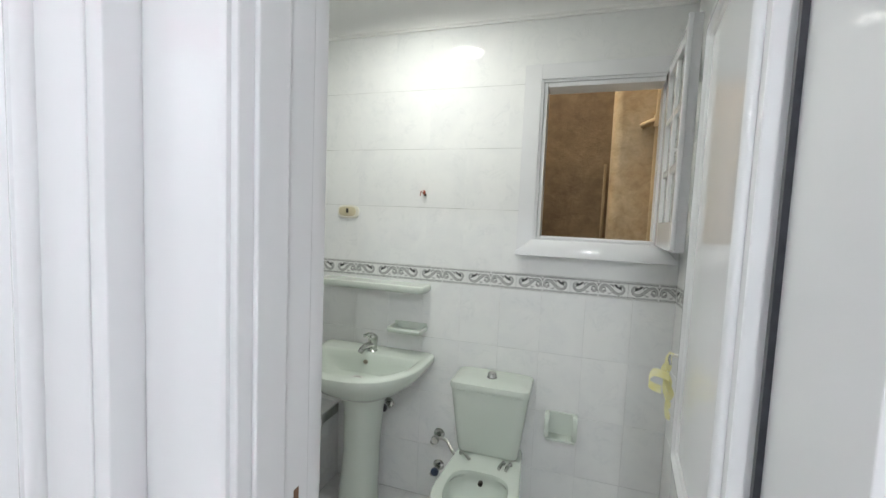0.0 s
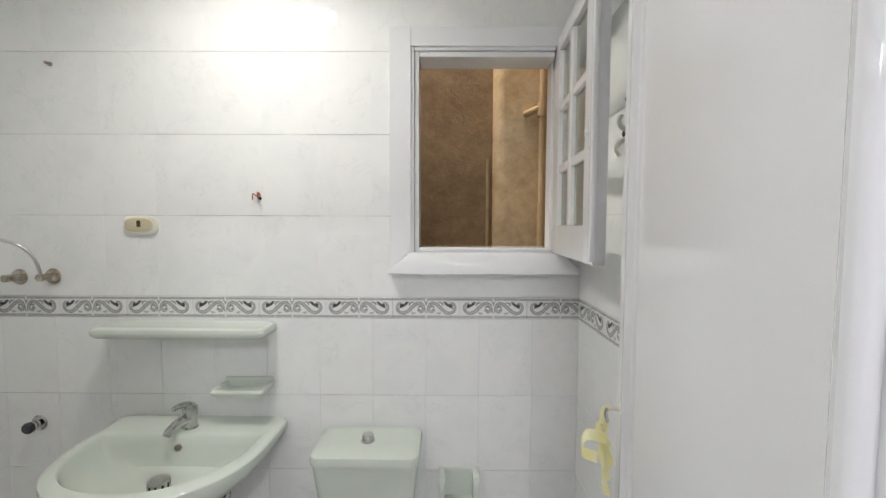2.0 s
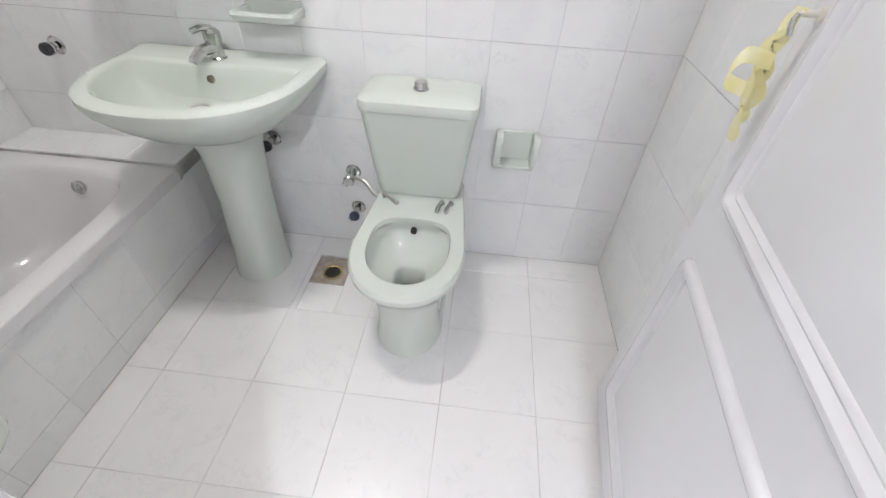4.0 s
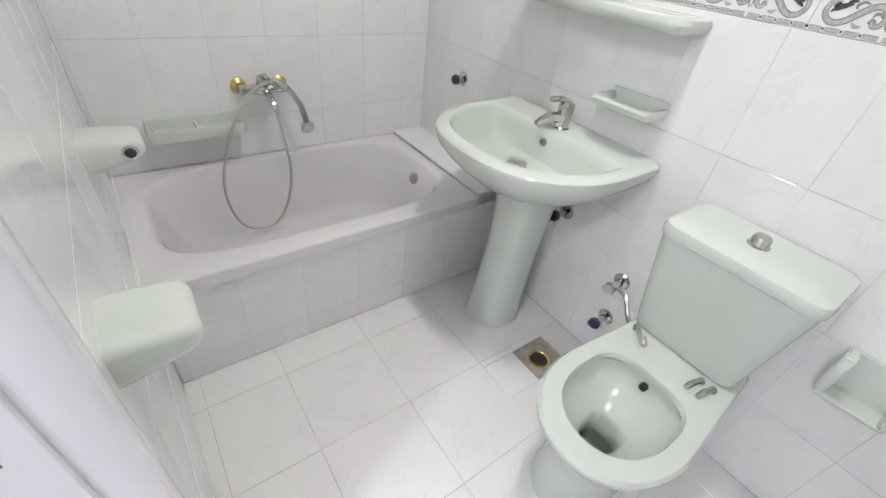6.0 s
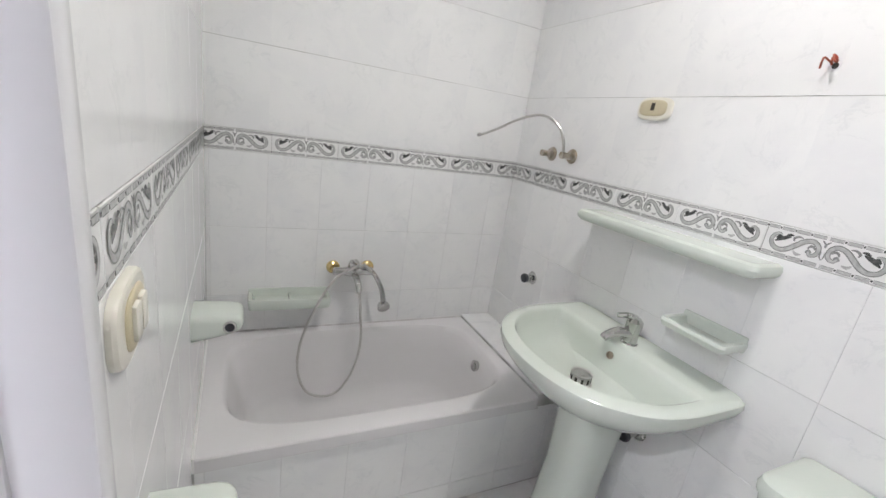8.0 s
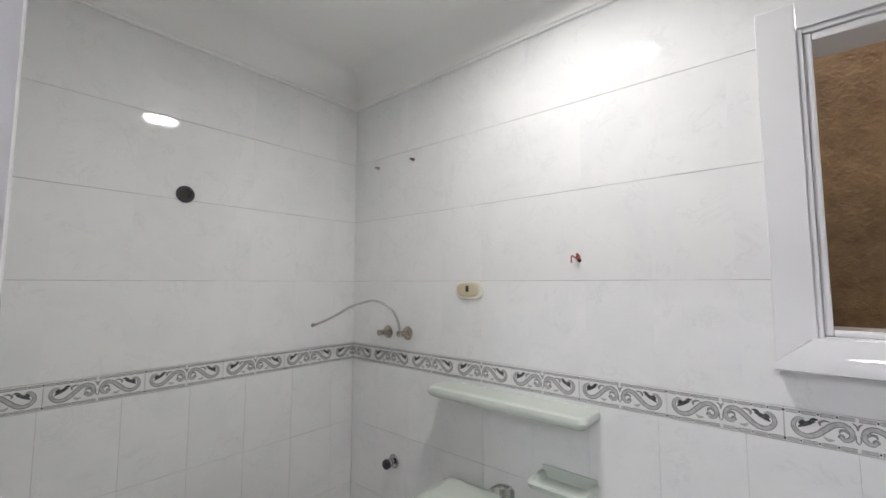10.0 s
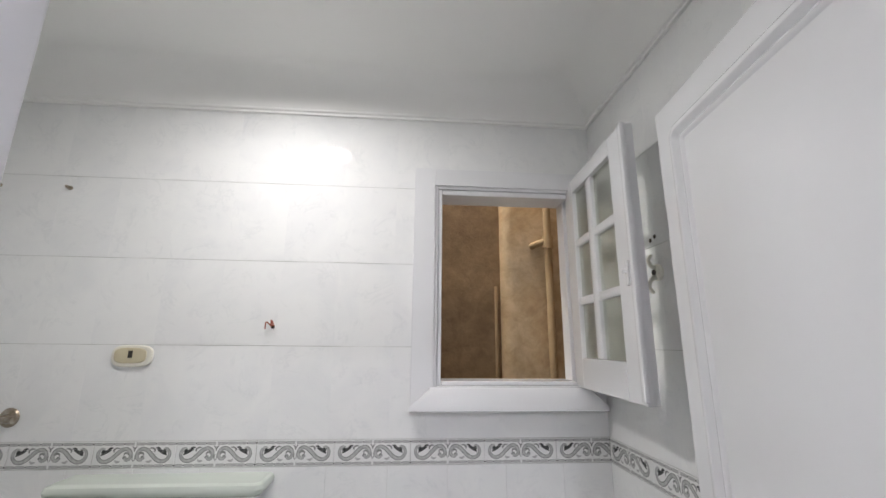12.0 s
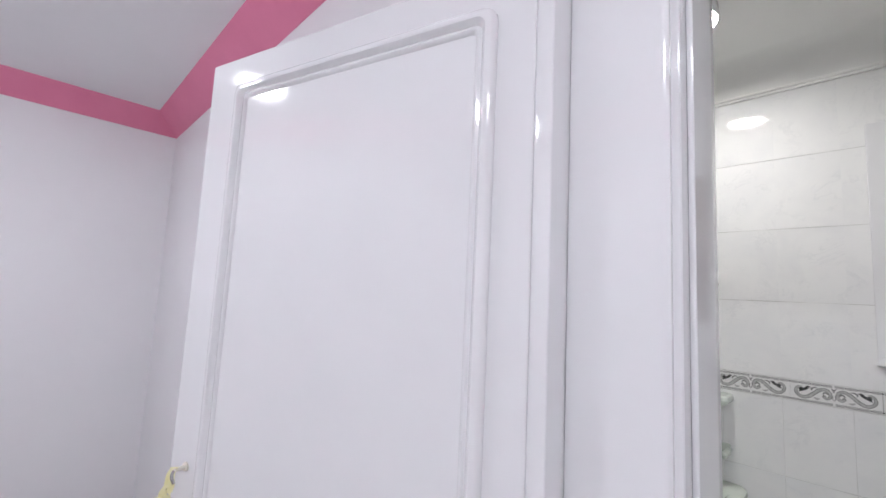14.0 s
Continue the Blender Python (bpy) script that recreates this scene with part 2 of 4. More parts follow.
def superring(cx, cy, a, bf, bb, z, nf=2.2, nb=6.0, count=56):
    """A ring that is round to the front (-y) and squarer to the back (+y)."""
    out = []
    for i in range(count):
        t = 2 * math.pi * i / count
        c, s = math.cos(t), math.sin(t)
        n, b = (nb, bb) if s > 0 else (nf, bf)
        out.append(Vector((cx + a * math.copysign(abs(c) ** (2 / n), c), cy + b * math.copysign(abs(s) ** (2 / n), s), z)))
    return out


# ---- tiles ----
TILE_MESHES = {}


def tile_mesh(w, h, material, depth=0.006, cham=0.0012):
    key = (round(w, 4), round(h, 4), material.name, cham)
    if key not in TILE_MESHES:
        vs = []
        for inset, z in ((0.0, -depth), (0.0, -cham), (cham, 0.0)):
            x, y = w / 2 - inset, h / 2 - inset
            vs += [(-x, -y, z), (x, -y, z), (x, y, z), (-x, y, z)]
        fs = [(8, 9, 10, 11)]
        for r in (0, 4):
            fs += [(r + i, r + (i + 1) % 4, r + 4 + (i + 1) % 4, r + 4 + i) for i in range(4)]
        me = bpy.data.meshes.new("tile")
        me.from_pydata(vs, [], fs)
        me.materials.append(material)
        TILE_MESHES[key] = me
    return TILE_MESHES[key]


def plane_matrix(origin, u, v):
    u, v = Vector(u), Vector(v)
    n = u.cross(v)
    m = Matrix((u, v, n)).transposed().to_4x4()
    m.translation = origin
    return m


def cut_rects(r, hole):
    """What is left of rectangle r = (u0, v0, u1, v1) outside a hole."""
    u0, v0, u1, v1 = r
    a, b, c, d = hole
    if a >= u1 or c <= u0 or b >= v1 or d <= v0:
        return [r]
    out = []
    if u0 < a:
        out.append((u0, v0, a, v1))
    if c < u1:
        out.append((c, v0, u1, v1))
    m0, m1 = max(u0, a), min(u1, c)
    if v0 < b:
        out.append((m0, v0, m1, b))
    if d < v1:
        out.append((m0, d, m1, v1))
    return out


def lay_tiles(parent, base, us, vs, gap_u, gap_v, material, holes=(), name="tile", cham=0.0012):
    """Tiles between the joint lines us and vs of a plane."""
    inv = world_of(parent).inverted()
    for v0, v1 in zip(vs, vs[1:]):
        for u0, u1 in zip(us, us[1:]):
            rects = [(u0, v0, u1, v1)]
            for h in holes:
                rects = [q for r in rects for q in cut_rects(r, h)]
            for a, b, c, d in rects:
                w, h = c - a - gap_u, d - b - gap_v
                if w < 0.012 or h < 0.012:
                    continue
                ob = new(name, tile_mesh(w, h, material, 0.006, cham))
                ob.parent = parent
                ob.matrix_parent_inverse = inv
                lift = random.uniform(-0.0002, 0.00015)
                tilt = Matrix.Rotation(random.uniform(-0.0004, 0.0004), 4, "X") @ Matrix.Rotation(random.uniform(-0.0004, 0.0004), 4, "Y")
                ob.matrix_basis = base @ Matrix.Translation(((a + c) / 2, (b + d) / 2, lift)) @ tilt


def lines(start, pitch, lo, hi):
    k = math.ceil((lo + 0.012 - start) / pitch)
    out = [lo]
    while start + k * pitch < hi - 0.012:
        out.append(start + k * pitch)
        k += 1
    return out + [hi]


def ribbon(bm, pts, widths, z=0.0007, n=6):
    """A flat strip of changing width along a curve in the plane."""
    p = smooth_path([Vector((x, y, 0)) for x, y in pts], n)
    m = len(p) - 1
    left, right = [], []
    for i, q in enumerate(p):
        d = (p[min(i + 1, m)] - p[max(i - 1, 0)]).normalized()
        f = i / m * (len(widths) - 1)
        k = min(int(f), len(widths) - 2)
        w = widths[k] + (widths[k + 1] - widths[k]) * (f - k)
        s = Vector((-d.y, d.x, 0)) * w / 2
        left.append(bm.verts.new((q.x + s.x, q.y + s.y, z)))
        right.append(bm.verts.new((q.x - s.x, q.y - s.y, z)))
    for i in range(m):
        bm.faces.new((right[i], right[i + 1], left[i + 1], left[i]))


def border_meshes(width):
    """Scroll outline, scroll fill, leaf and rail meshes of one border tile."""
    hw = width / 2
    s, f, l, r = bmesh.new(), bmesh.new(), bmesh.new(), bmesh.new()
    path = ((0.029, -0.008), (0.024, -0.015), (0.015, -0.013), (0.010, -0.004), (0.012, 0.009), (0.024, 0.018), (0.040, 0.014), (0.055, 0.001), (0.070, -0.013),
            (0.086, -0.020), (0.102, -0.016), (0.111, -0.003), (0.109, 0.011), (0.100, 0.019), (0.091, 0.017))
    wide = [0.006, 0.009, 0.0105, 0.011, 0.012, 0.0125, 0.0135, 0.0135, 0.013, 0.012, 0.011, 0.010, 0.008, 0.004]
    for side in (-1, 1):
        ribbon(s, [(side * x, y) for x, y in path], wide, 0.0007)
        ribbon(f, [(side * x, y) for x, y in path], [w * 0.62 for w in wide], 0.0010)
        ribbon(s, [(side * 0.022, -0.010), (side * 0.028, -0.007), (side * 0.033, -0.012)], [0.004, 0.010, 0.004], 0.0008)
        ribbon(l, [(side * 0.071, 0.016), (side * 0.082, 0.012), (side * 0.093, 0.006), (side * 0.103, -0.002)], [0.002, 0.010, 0.010, 0.002], 0.0012)
        ribbon(l, [(side * 0.086, 0.012), (side * 0.095, 0.011), (side * 0.102, 0.007)], [0.002, 0.011, 0.003], 0.0013)
        ribbon(s, [(side * 0.001, 0.010), (side * 0.002, 0.020), (side * 0.008, 0.026)], [0.001, 0.004, 0.002], 0.0008)
        ribbon(s, [(side * 0.0, -0.020), (side * 0.004, -0.012), (side * 0.003, 0.0)], [0.001, 0.003, 0.001], 0.0008)
        ribbon(s, [(side * 0.016, 0.0), (side * 0.021, 0.006), (side * 0.028, 0.005), (side * 0.031, -0.002)], [0.002, 0.006, 0.006, 0.002], 0.0009)
        ribbon(s, [(side * 0.046, 0.020), (side * 0.056, 0.021), (side * 0.064, 0.015), (side * 0.062, 0.008)], [0.002, 0.005, 0.006, 0.002], 0.0009)
        ribbon(f, [(side * 0.040, -0.019), (side * 0.050, -0.021), (side * 0.058, -0.015)], [0.002, 0.008, 0.003], 0.0009)
        ribbon(l, [(side * 0.066, 0.021), (side * 0.074, 0.021), (side * 0.082, 0.018)], [0.002, 0.007, 0.002], 0.0012)
        for y in (0.0335, -0.0335):
            for x0, x1 in ((0.003, 0.030), (0.036, 0.063), (0.069, 0.096), (0.102, hw - 0.003)):
                ribbon(r, [(side * x0, y), (side * (x0 + x1) / 2, y), (side * x1, y)], [0.0065, 0.0065, 0.0065], 0.0006, 1)
                for dy in (-0.0036, 0.0036):
                    ribbon(s, [(side * x0, y + dy), (side * (x0 + x1) / 2, y + dy), (side * x1, y + dy)], [0.0011, 0.0011, 0.0011], 0.0009, 1)
                ribbon(l, [(side * (x1 + 0.001), y), (side * (x1 + 0.003), y), (side * (x1 + 0.005), y)], [0.003, 0.006, 0.003], 0.001, 1)
    return s, f, l, r


BORDER = {}


def lay_border(parent, base, us, name="border_tile"):
    inv = world_of(parent).inverted()
    full = 0.2555
    if not BORDER:
        for key, bm, mt in zip(("scroll", "scroll_fill", "leaf", "rail"), border_meshes(full), (M_SCROLL, M_FILL, M_LEAF, M_RAIL)):
            me = bpy.data.meshes.new(key)
            bm.to_mesh(me)
            bm.free()
            me.materials.append(mt)
            BORDER[key] = me
    for u0, u1 in zip(us, us[1:]):
        w = u1 - u0 - 0.0022
        if w < 0.02:
            continue
        ob = new(name, tile_mesh(w, B1 - B0 - 0.002, M_BORDER))
        ob.parent, ob.matrix_parent_inverse = parent, inv
        ob.matrix_basis = base @ Matrix.Translation(((u0 + u1) / 2, (B0 + B1) / 2, 0.0006))
        squeeze = w / full
        for key in ("scroll", "scroll_fill", "leaf", "rail"):
            me = BORDER[key]
            if squeeze < 0.9:
                cut = bmesh.new()
                cut.from_mesh(me)
                shift = (full - w) / 2 * (1 if abs(u0 - us[0]) < 1e-6 else -1)
                bmesh.ops.translate(cut, verts=cut.verts, vec=(-shift, 0, 0))
                for x, nx in ((w / 2, 1), (-w / 2, -1)):
                    bmesh.ops.bisect_plane(cut, geom=cut.verts[:] + cut.edges[:] + cut.faces[:], plane_co=(x, 0, 0), plane_no=(nx, 0, 0), clear_outer=True)
                me = bpy.data.meshes.new(key)
                cut.to_mesh(me)
                cut.free()
                me.materials.append({"scroll": M_SCROLL, "scroll_fill": M_FILL, "leaf": M_LEAF, "rail": M_RAIL}[key])
            pc = new(key, me)
            pc.parent = ob
            pc.matrix_basis = Matrix.Identity(4)


# ---- structure ----
def wall(name, pairs, material, label):
    ob = part(name, boxes(*pairs), material, None, "", smooth=False)
    return tagged(ob, label, "wall", kind="structure")


# rough opening of the window
WX0, WX1, WZ0, WZ1 = 1.775, 2.345, 1.44, 2.215
T = 0.16
wall_north = wall("wall_north", [((-0.2, YN + GR, -0.1), (WX0, YN + T, 2.75)), ((WX1, YN + GR, -0.1), (XE + 0.2, YN + T, 2.75)),
                                 ((WX0, YN + GR, -0.1), (WX1, YN + T, WZ0)), ((WX0, YN + GR, WZ1), (WX1, YN + T, 2.75))],
                  M_GROUT, "bathroom wall of glossy white marbled tiles with a scroll border")
wall_west = wall("wall_west", [((-0.2, SY - 0.01, -0.1), (-GR, YN + GR, 2.75))], M_GROUT, "glossy white tiled wall above the bathtub with scroll border")
wall_east = wall("wall_east", [((XE + GR, 0.0, -0.1), (XE + 0.2, YN + GR, 2.75))], M_GROUT, "glossy white tiled wall behind the open door")
wall_south = wall("wall_south", [((-0.2, HY + 0.012, -0.1), (DX0 - 0.03, SY - 0.01, 2.75)), ((DX1 + 0.03, HY + 0.012, -0.1), (XE + 0.2, -GR, 2.75)),
                                 ((DX0 - 0.03, HY + 0.012, DTOP + 0.03), (DX1 + 0.03, -GR, 2.75))],
                  M_GROUT, "tiled bathroom wall with the doorway to the hall")


def wedge(x0, x1, z0, z1, back, front):
    """A block whose front follows the crooked south wall, `front` proud of it."""
    bm = bmesh.new()
    loft(bm, [[Vector((x0, back, z)), Vector((x1, back, z)), Vector((x1, SY + SK * x1 + front, z)), Vector((x0, SY + SK * x0 + front, z))] for z in (z0, z1)])
    return bm


part("bed", wedge(-0.1, DX0 - 0.031, -0.1, 2.7, SY - 0.0102, -GR), M_GROUT, wall_south, "pale grout bed", smooth=False)
floor = tagged(part("floor", boxes(((-0.2, -0.19, -0.12), (XE + 0.2, YN + 0.1, -GR))), M_FGROUT, None, "", smooth=False),
               "bathroom floor of square white glazed tiles", "floor", kind="structure")
ceiling = tagged(part("ceiling", boxes(((-0.2, -0.001, ZR), (XE + 0.2, YN + 0.1, ZR + 0.09))), M_CEIL, None, "", smooth=False),
                 "plain white painted bathroom ceiling", "ceiling", kind="structure")


def cornice_run(a, b, inward, prof):
    """A moulding along the foot of the ceiling from a to b; prof: (out from the wall, down from the ceiling)."""
    bm = bmesh.new()
    a, b, w = Vector(a), Vector(b), Vector(inward)
    loft(bm, [[p + w * o + Vector((0, 0, -d)) for o, d in prof] for p in (a, b)])
    return bm


R = ZR - ZC
PROF = [(0.0, 0.0)]
PROF += [(R - (R - 0.012) * math.sin(radians(6 * k)), R - R * math.cos(radians(6 * k))) for k in range(16)]
PROF += [(0.016, R + 0.003), (0.016, R + 0.010), (0.009, R + 0.014), (0.009, R + 0.022), (0.0, R + 0.024)]
for a, b, w in (((0, YN - 0.001, ZR), (XE, YN - 0.001, ZR), (0, -1, 0)), ((0.001, 0, ZR), (0.001, YN, ZR), (1, 0, 0)),
                ((XE - 0.001, 0, ZR), (XE - 0.001, YN, ZR), (-1, 0, 0)), ((0, 0.001, ZR), (XE, 0.001, ZR), (0, 1, 0))):
    tagged(part("trim", cornice_run(a, b, w, PROF), M_CEIL, None), "white plaster cove between the tiles and the ceiling", "trim", kind="structure")

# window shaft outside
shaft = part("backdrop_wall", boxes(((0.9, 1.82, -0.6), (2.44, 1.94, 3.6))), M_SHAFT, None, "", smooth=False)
tagged(shaft, "rough brown weathered plaster wall of a light shaft", "wall", kind="structure")
for nm, a, b in (("backdrop_end_wall", (0.8, YN + T, -0.6), (0.9, 1.94, 3.6)), ("backdrop_side_wall", (2.44, YN + T, -0.6), (2.56, 1.94, 3.6)),
                 ("backdrop_near_wall", (0.9, YN + T + 0.002, 2.75), (2.44, YN + T + 0.05, 3.6)), ("backdrop_floor", (0.8, YN + T, -0.7), (2.56, 1.94, -0.6))):
    tagged(part(nm, boxes((a, b)), M_SHAFT, None, "", smooth=False), "rough golden brown plaster of the light shaft", "wall", kind="structure")
# plastered pilaster with a softly rounded arris, as deep as the pipe chase behind it
bm = bmesh.new()
PIL = [(2.44, 1.83), (2.135, 1.83)] + [(2.135 + 0.055 * (1 - math.cos(radians(9 * k))), 1.815 - 0.055 * math.sin(radians(9 * k))) for k in range(11)] + [(2.44, 1.76)]
rings = [[bm.verts.new((x, y, z)) for x, y in PIL] for z in [-0.6 + 0.2 * k for k in range(22)]]
for lo, up in zip(rings, rings[1:]):
    for k in range(len(PIL)):
        j = (k + 1) % len(PIL)
        bm.faces.new((lo[k], lo[j], up[j], up[k]))
bm.faces.new(rings[-1])
bmesh.ops.recalc_face_normals(bm, faces=bm.faces)
tagged(part("backdrop_pilaster", bm, M_SHAFTLIT, None), "rough plastered pilaster in the light shaft, coloured golden as if lit", "wall", kind="structure")
bm = bmesh.new()
lathe(bm, (2.112, 1.816, -0.6), (0, 0, 1), [(0, 0.008), (2.48, 0.008)], 10)
tagged(part("thin_pipe", bm, M_SHAFTPALE, None), "thin pale pipe up the brown shaft wall", "pipe")
pipe2 = thing("waste_pipe", (2.35, 1.725, -0.6), "beige upright waste pipe with a collar in the shaft", "pipe")
bm = bmesh.new()
lathe(bm, (2.355, 1.725, -0.6), (0, 0, 1), [(0, 0.018), (2.66, 0.018), (2.66, 0.026), (2.72, 0.026), (2.72, 0.018), (4.2, 0.018)], 16)
part("pipe", bm, M_SHAFTPALE, pipe2)
bm = bmesh.new()
tube(bm, [(2.355, 1.725, 2.10), (2.31, 1.735, 2.085), (2.28, 1.765, 2.075)], 0.016)
part("branch", bm, M_SHAFTPALE, pipe2)

# ---- hall ----
HZ, HC = 2.615, 2.745
HX0, HX1, HS = -1.93, 3.05, -2.3
N0, N1 = 0.36, 1.275                    # neighbouring doorway
hall_n = wall("wall_hall_north", [((HX0 - 0.1, HY, -0.1), (N0 - 0.04, HY + 0.012, 2.9)), ((N1 + 0.04, HY, -0.1), (DX0 - 0.03, HY + 0.012, 2.9)),
                                  ((DX1 + 0.03, HY, -0.1), (HX1 + 0.1, HY + 0.012, 2.9)), ((N0 - 0.04, HY, 2.20), (N1 + 0.04, HY + 0.012, 2.9)),
                                  ((DX0 - 0.03, HY, DTOP + 0.03), (DX1 + 0.03, HY + 0.012, 2.9)), ((HX0 - 0.1, HY + 0.012, -0.1), (-0.2, HY + 0.16, 2.9))],
              M_WALLPAINT, "plain white painted hall wall around the doors")
wall("wall_hall_west", [((HX0 - 0.1, HS, -0.1), (HX0, HY, 2.9))], M_WALLPAINT, "plain white painted end wall of the hall")
wall("wall_hall_south", [((HX0 - 0.1, HS - 0.1, -0.1), (HX1 + 0.1, HS, 2.9))], M_WALLPAINT, "plain white painted long wall of the hall")
wall("wall_hall_east", [((HX1, HS, -0.1), (HX1 + 0.1, HY, 2.9))], M_WALLPAINT, "plain white painted end wall of the hall")
hall_ceil = tagged(part("ceiling_hall", boxes(((HX0 - 0.1, HS - 0.1, HC), (HX1 + 0.1, HY + 0.05, HC + 0.1))), M_WALLPAINT, None, "", smooth=False),
                   "white painted hall ceiling with a pink edge", "ceiling", kind="structure")
hall_floor = tagged(part("floor_hall", boxes(((HX0 - 0.1, HS - 0.1, -0.12), (HX1 + 0.1, HY + 0.012, -0.002))), M_HALLFLOOR, None, "", smooth=False),
                    "pale tiled hall floor", "floor", kind="structure")
D = 0.147
for name, a, b, w in (("trim", (HX0, HY, HC), (HX1, HY, HC), (0, -1, 0)), ("trim", (HX0, HS, HC), (HX1, HS, HC), (0, 1, 0)),
                      ("trim", (HX0, HS, HC), (HX0, HY, HC), (1, 0, 0)), ("trim", (HX1, HS, HC), (HX1, HY, HC), (-1, 0, 0))):
    tagged(part(name, cornice_run(a, b, w, ((0, 0), (D, 0), (D, 0.004), (0.09, 0.048), (0.05, 0.088), (0.004, 0.13), (0, 0.13))), M_PINK, None),
           "pink painted sloping cornice under the hall ceiling", "trim", kind="structure")


# ---- doors ----
# bathroom door frame: lining with a stop, architrave on the hall side
door_1 = thing("door_1", (DX0, HY, 0), "white gloss painted wooden door frame with architrave around the bathroom doorway", "door frame", kind="structure")
L = 0.03
part("jamb", boxes(((DX0 - L, HY - 0.002, 0), (DX0, -0.012, DTOP + L)), bevel=0.004), M_PAINT, door_1)
part("jamb", boxes(((DX1, HY - 0.002, 0), (DX1 + L, 0.050, DTOP + L)), bevel=0.003), M_PAINT, door_1)
part("head", boxes(((DX0 + 0.0005, HY - 0.002, DTOP), (DX1 - 0.0005, 0.004, DTOP + L)), bevel=0.003), M_PAINT, door_1)
part("casing", boxes(((DX0 - 0.036, -0.030, 0), (DX0 - 0.004, 0.038, DTOP + 0.03)), bevel=0.005), M_PAINT, door_1)
part("door_stop", boxes(((DX0 + 0.0003, HY + 0.03, 0), (DX0 + 0.010, -0.095, DTOP - 0.001)), bevel=0.003), M_PAINT, door_1)


def architrave(x_in, x_out, y, z0, z1, top=None):
    """Upright or level casing board with a fluted profile, on the hall side."""
    s = 1 if x_out > x_in else -1
    w = abs(x_out - x_in)
    prof = ((0, 0), (0, 0.010), (0.005, 0.014), (0.012, 0.015), (w - 0.040, 0.0165), (w - 0.026, 0.0195), (w - 0.010, 0.0205), (w - 0.002, 0.018), (w, 0.008), (w, 0))
    bm = bmesh.new()
    if top is None:
        loft(bm, [[Vector((x_in + s * o, y - d, z)) for o, d in prof] for z in (z0, z1)])
    else:
        loft(bm, [[Vector((x, y - d, z0 + o)) for o, d in prof] for x in top])
    return bm


part("architrave", architrave(DX0 - 0.012, N1 + 0.0353, HY - 0.0005, 0, DTOP + 0.10), M_PAINT, door_1)
part("architrave", architrave(DX1 + 0.012, DX1 + 0.098, HY - 0.0005, 0, DTOP + 0.10), M_PAINT, door_1)
part("architrave", architrave(0, 0.086, HY - 0.0005, DTOP + 0.012, 0, (DX0 - 0.010, DX1 + 0.010)), M_PAINT, door_1)
# strike holes in the jamb
for z in (0.982, 0.900):
    bm = boxes(((DX0 - 0.012, -0.058, z - 0.015), (DX0 + 0.0012, -0.044, z + 0.015)))
    part("strike_hole", bm, M_RAWHOLE, door_1, "bare brown mortise cut in the white jamb", smooth=False)
# rebate beside the hinges, and a black strip painted as the gap's shade
part("rebate", boxes(((DX1 - 0.021, HY - 0.0015, 0), (DX1 - 0.0003, 0.048, DTOP - 0.001)), bevel=0.002), M_PAINT, door_1)
part("gap_shade", boxes(((DX1 - 0.031, 0.020, 0.02), (DX1 - 0.0213, 0.030, DTOP - 0.02))), M_BLACK, door_1, "black strip standing in for the shaded gap beside the hinge", smooth=False)


def panel_leaf(name, length, height, thick, label, panels, back=0.0):
    """A panelled leaf lying along local +x from its hinge, thickness to -y ... +y."""
    ob = thing(name, (0, 0, 0), label, "door")
    part("slab", boxes(((-back, -thick / 2, 0.012), (length, thick / 2, height)), bevel=0.004), M_PAINT, ob)
    for side in (-1, 1):
        for x0, x1, z0, z1 in panels:
            bm = bmesh.new()
            y0 = side * thick / 2
            rings = []
            for inset, out in ((0, -0.002), (0.0, 0.006), (0.004, 0.012), (0.011, 0.016), (0.020, 0.016), (0.026, 0.010), (0.030, 0.004), (0.036, 0.007), (0.042, 0.004), (0.046, -0.002)):
                c = []
                for cx, cz, sx, sz in ((x0, z0, 1, 1), (x1, z0, -1, 1), (x1, z1, -1, -1), (x0, z1, 1, -1)):
                    r = 0.03
                    for k in range(5):
                        t = math.pi / 2 * k / 4
                        if (sx, sz) in ((1, 1), (-1, -1)):
                            ox, oz = 1 - math.cos(t), 1 - math.sin(t)
                        else:
                            ox, oz = 1 - math.sin(t), 1 - math.cos(t)
                        c.append(Vector((cx + sx * (inset + r * ox * (1 - inset / 0.06)), y0 + side * out, cz + sz * (inset + r * oz * (1 - inset / 0.06)))))
                rings.append(c)
            loft(bm, rings, False, False)
            part("moulding", bm, M_PAINT, ob)
    return ob


def place(ob, m):
    ob.matrix_basis = m


leaf_len = 0.675
leaf = panel_leaf("bathroom_door", leaf_len, 2.182, 0.05, "white gloss panelled bathroom door standing open inward", [(0.035, leaf_len - 0.070, 0.835, 2.105), (0.035, leaf_len - 0.070, 0.13, 0.70)])
hall_leaf = panel_leaf("hall_door", 0.936, 2.175, 0.04, "white gloss panelled hall door standing ajar with a key", [(0.062, 0.815, 0.84, 2.095), (0.062, 0.815, 0.13, 0.70)], 0.010)


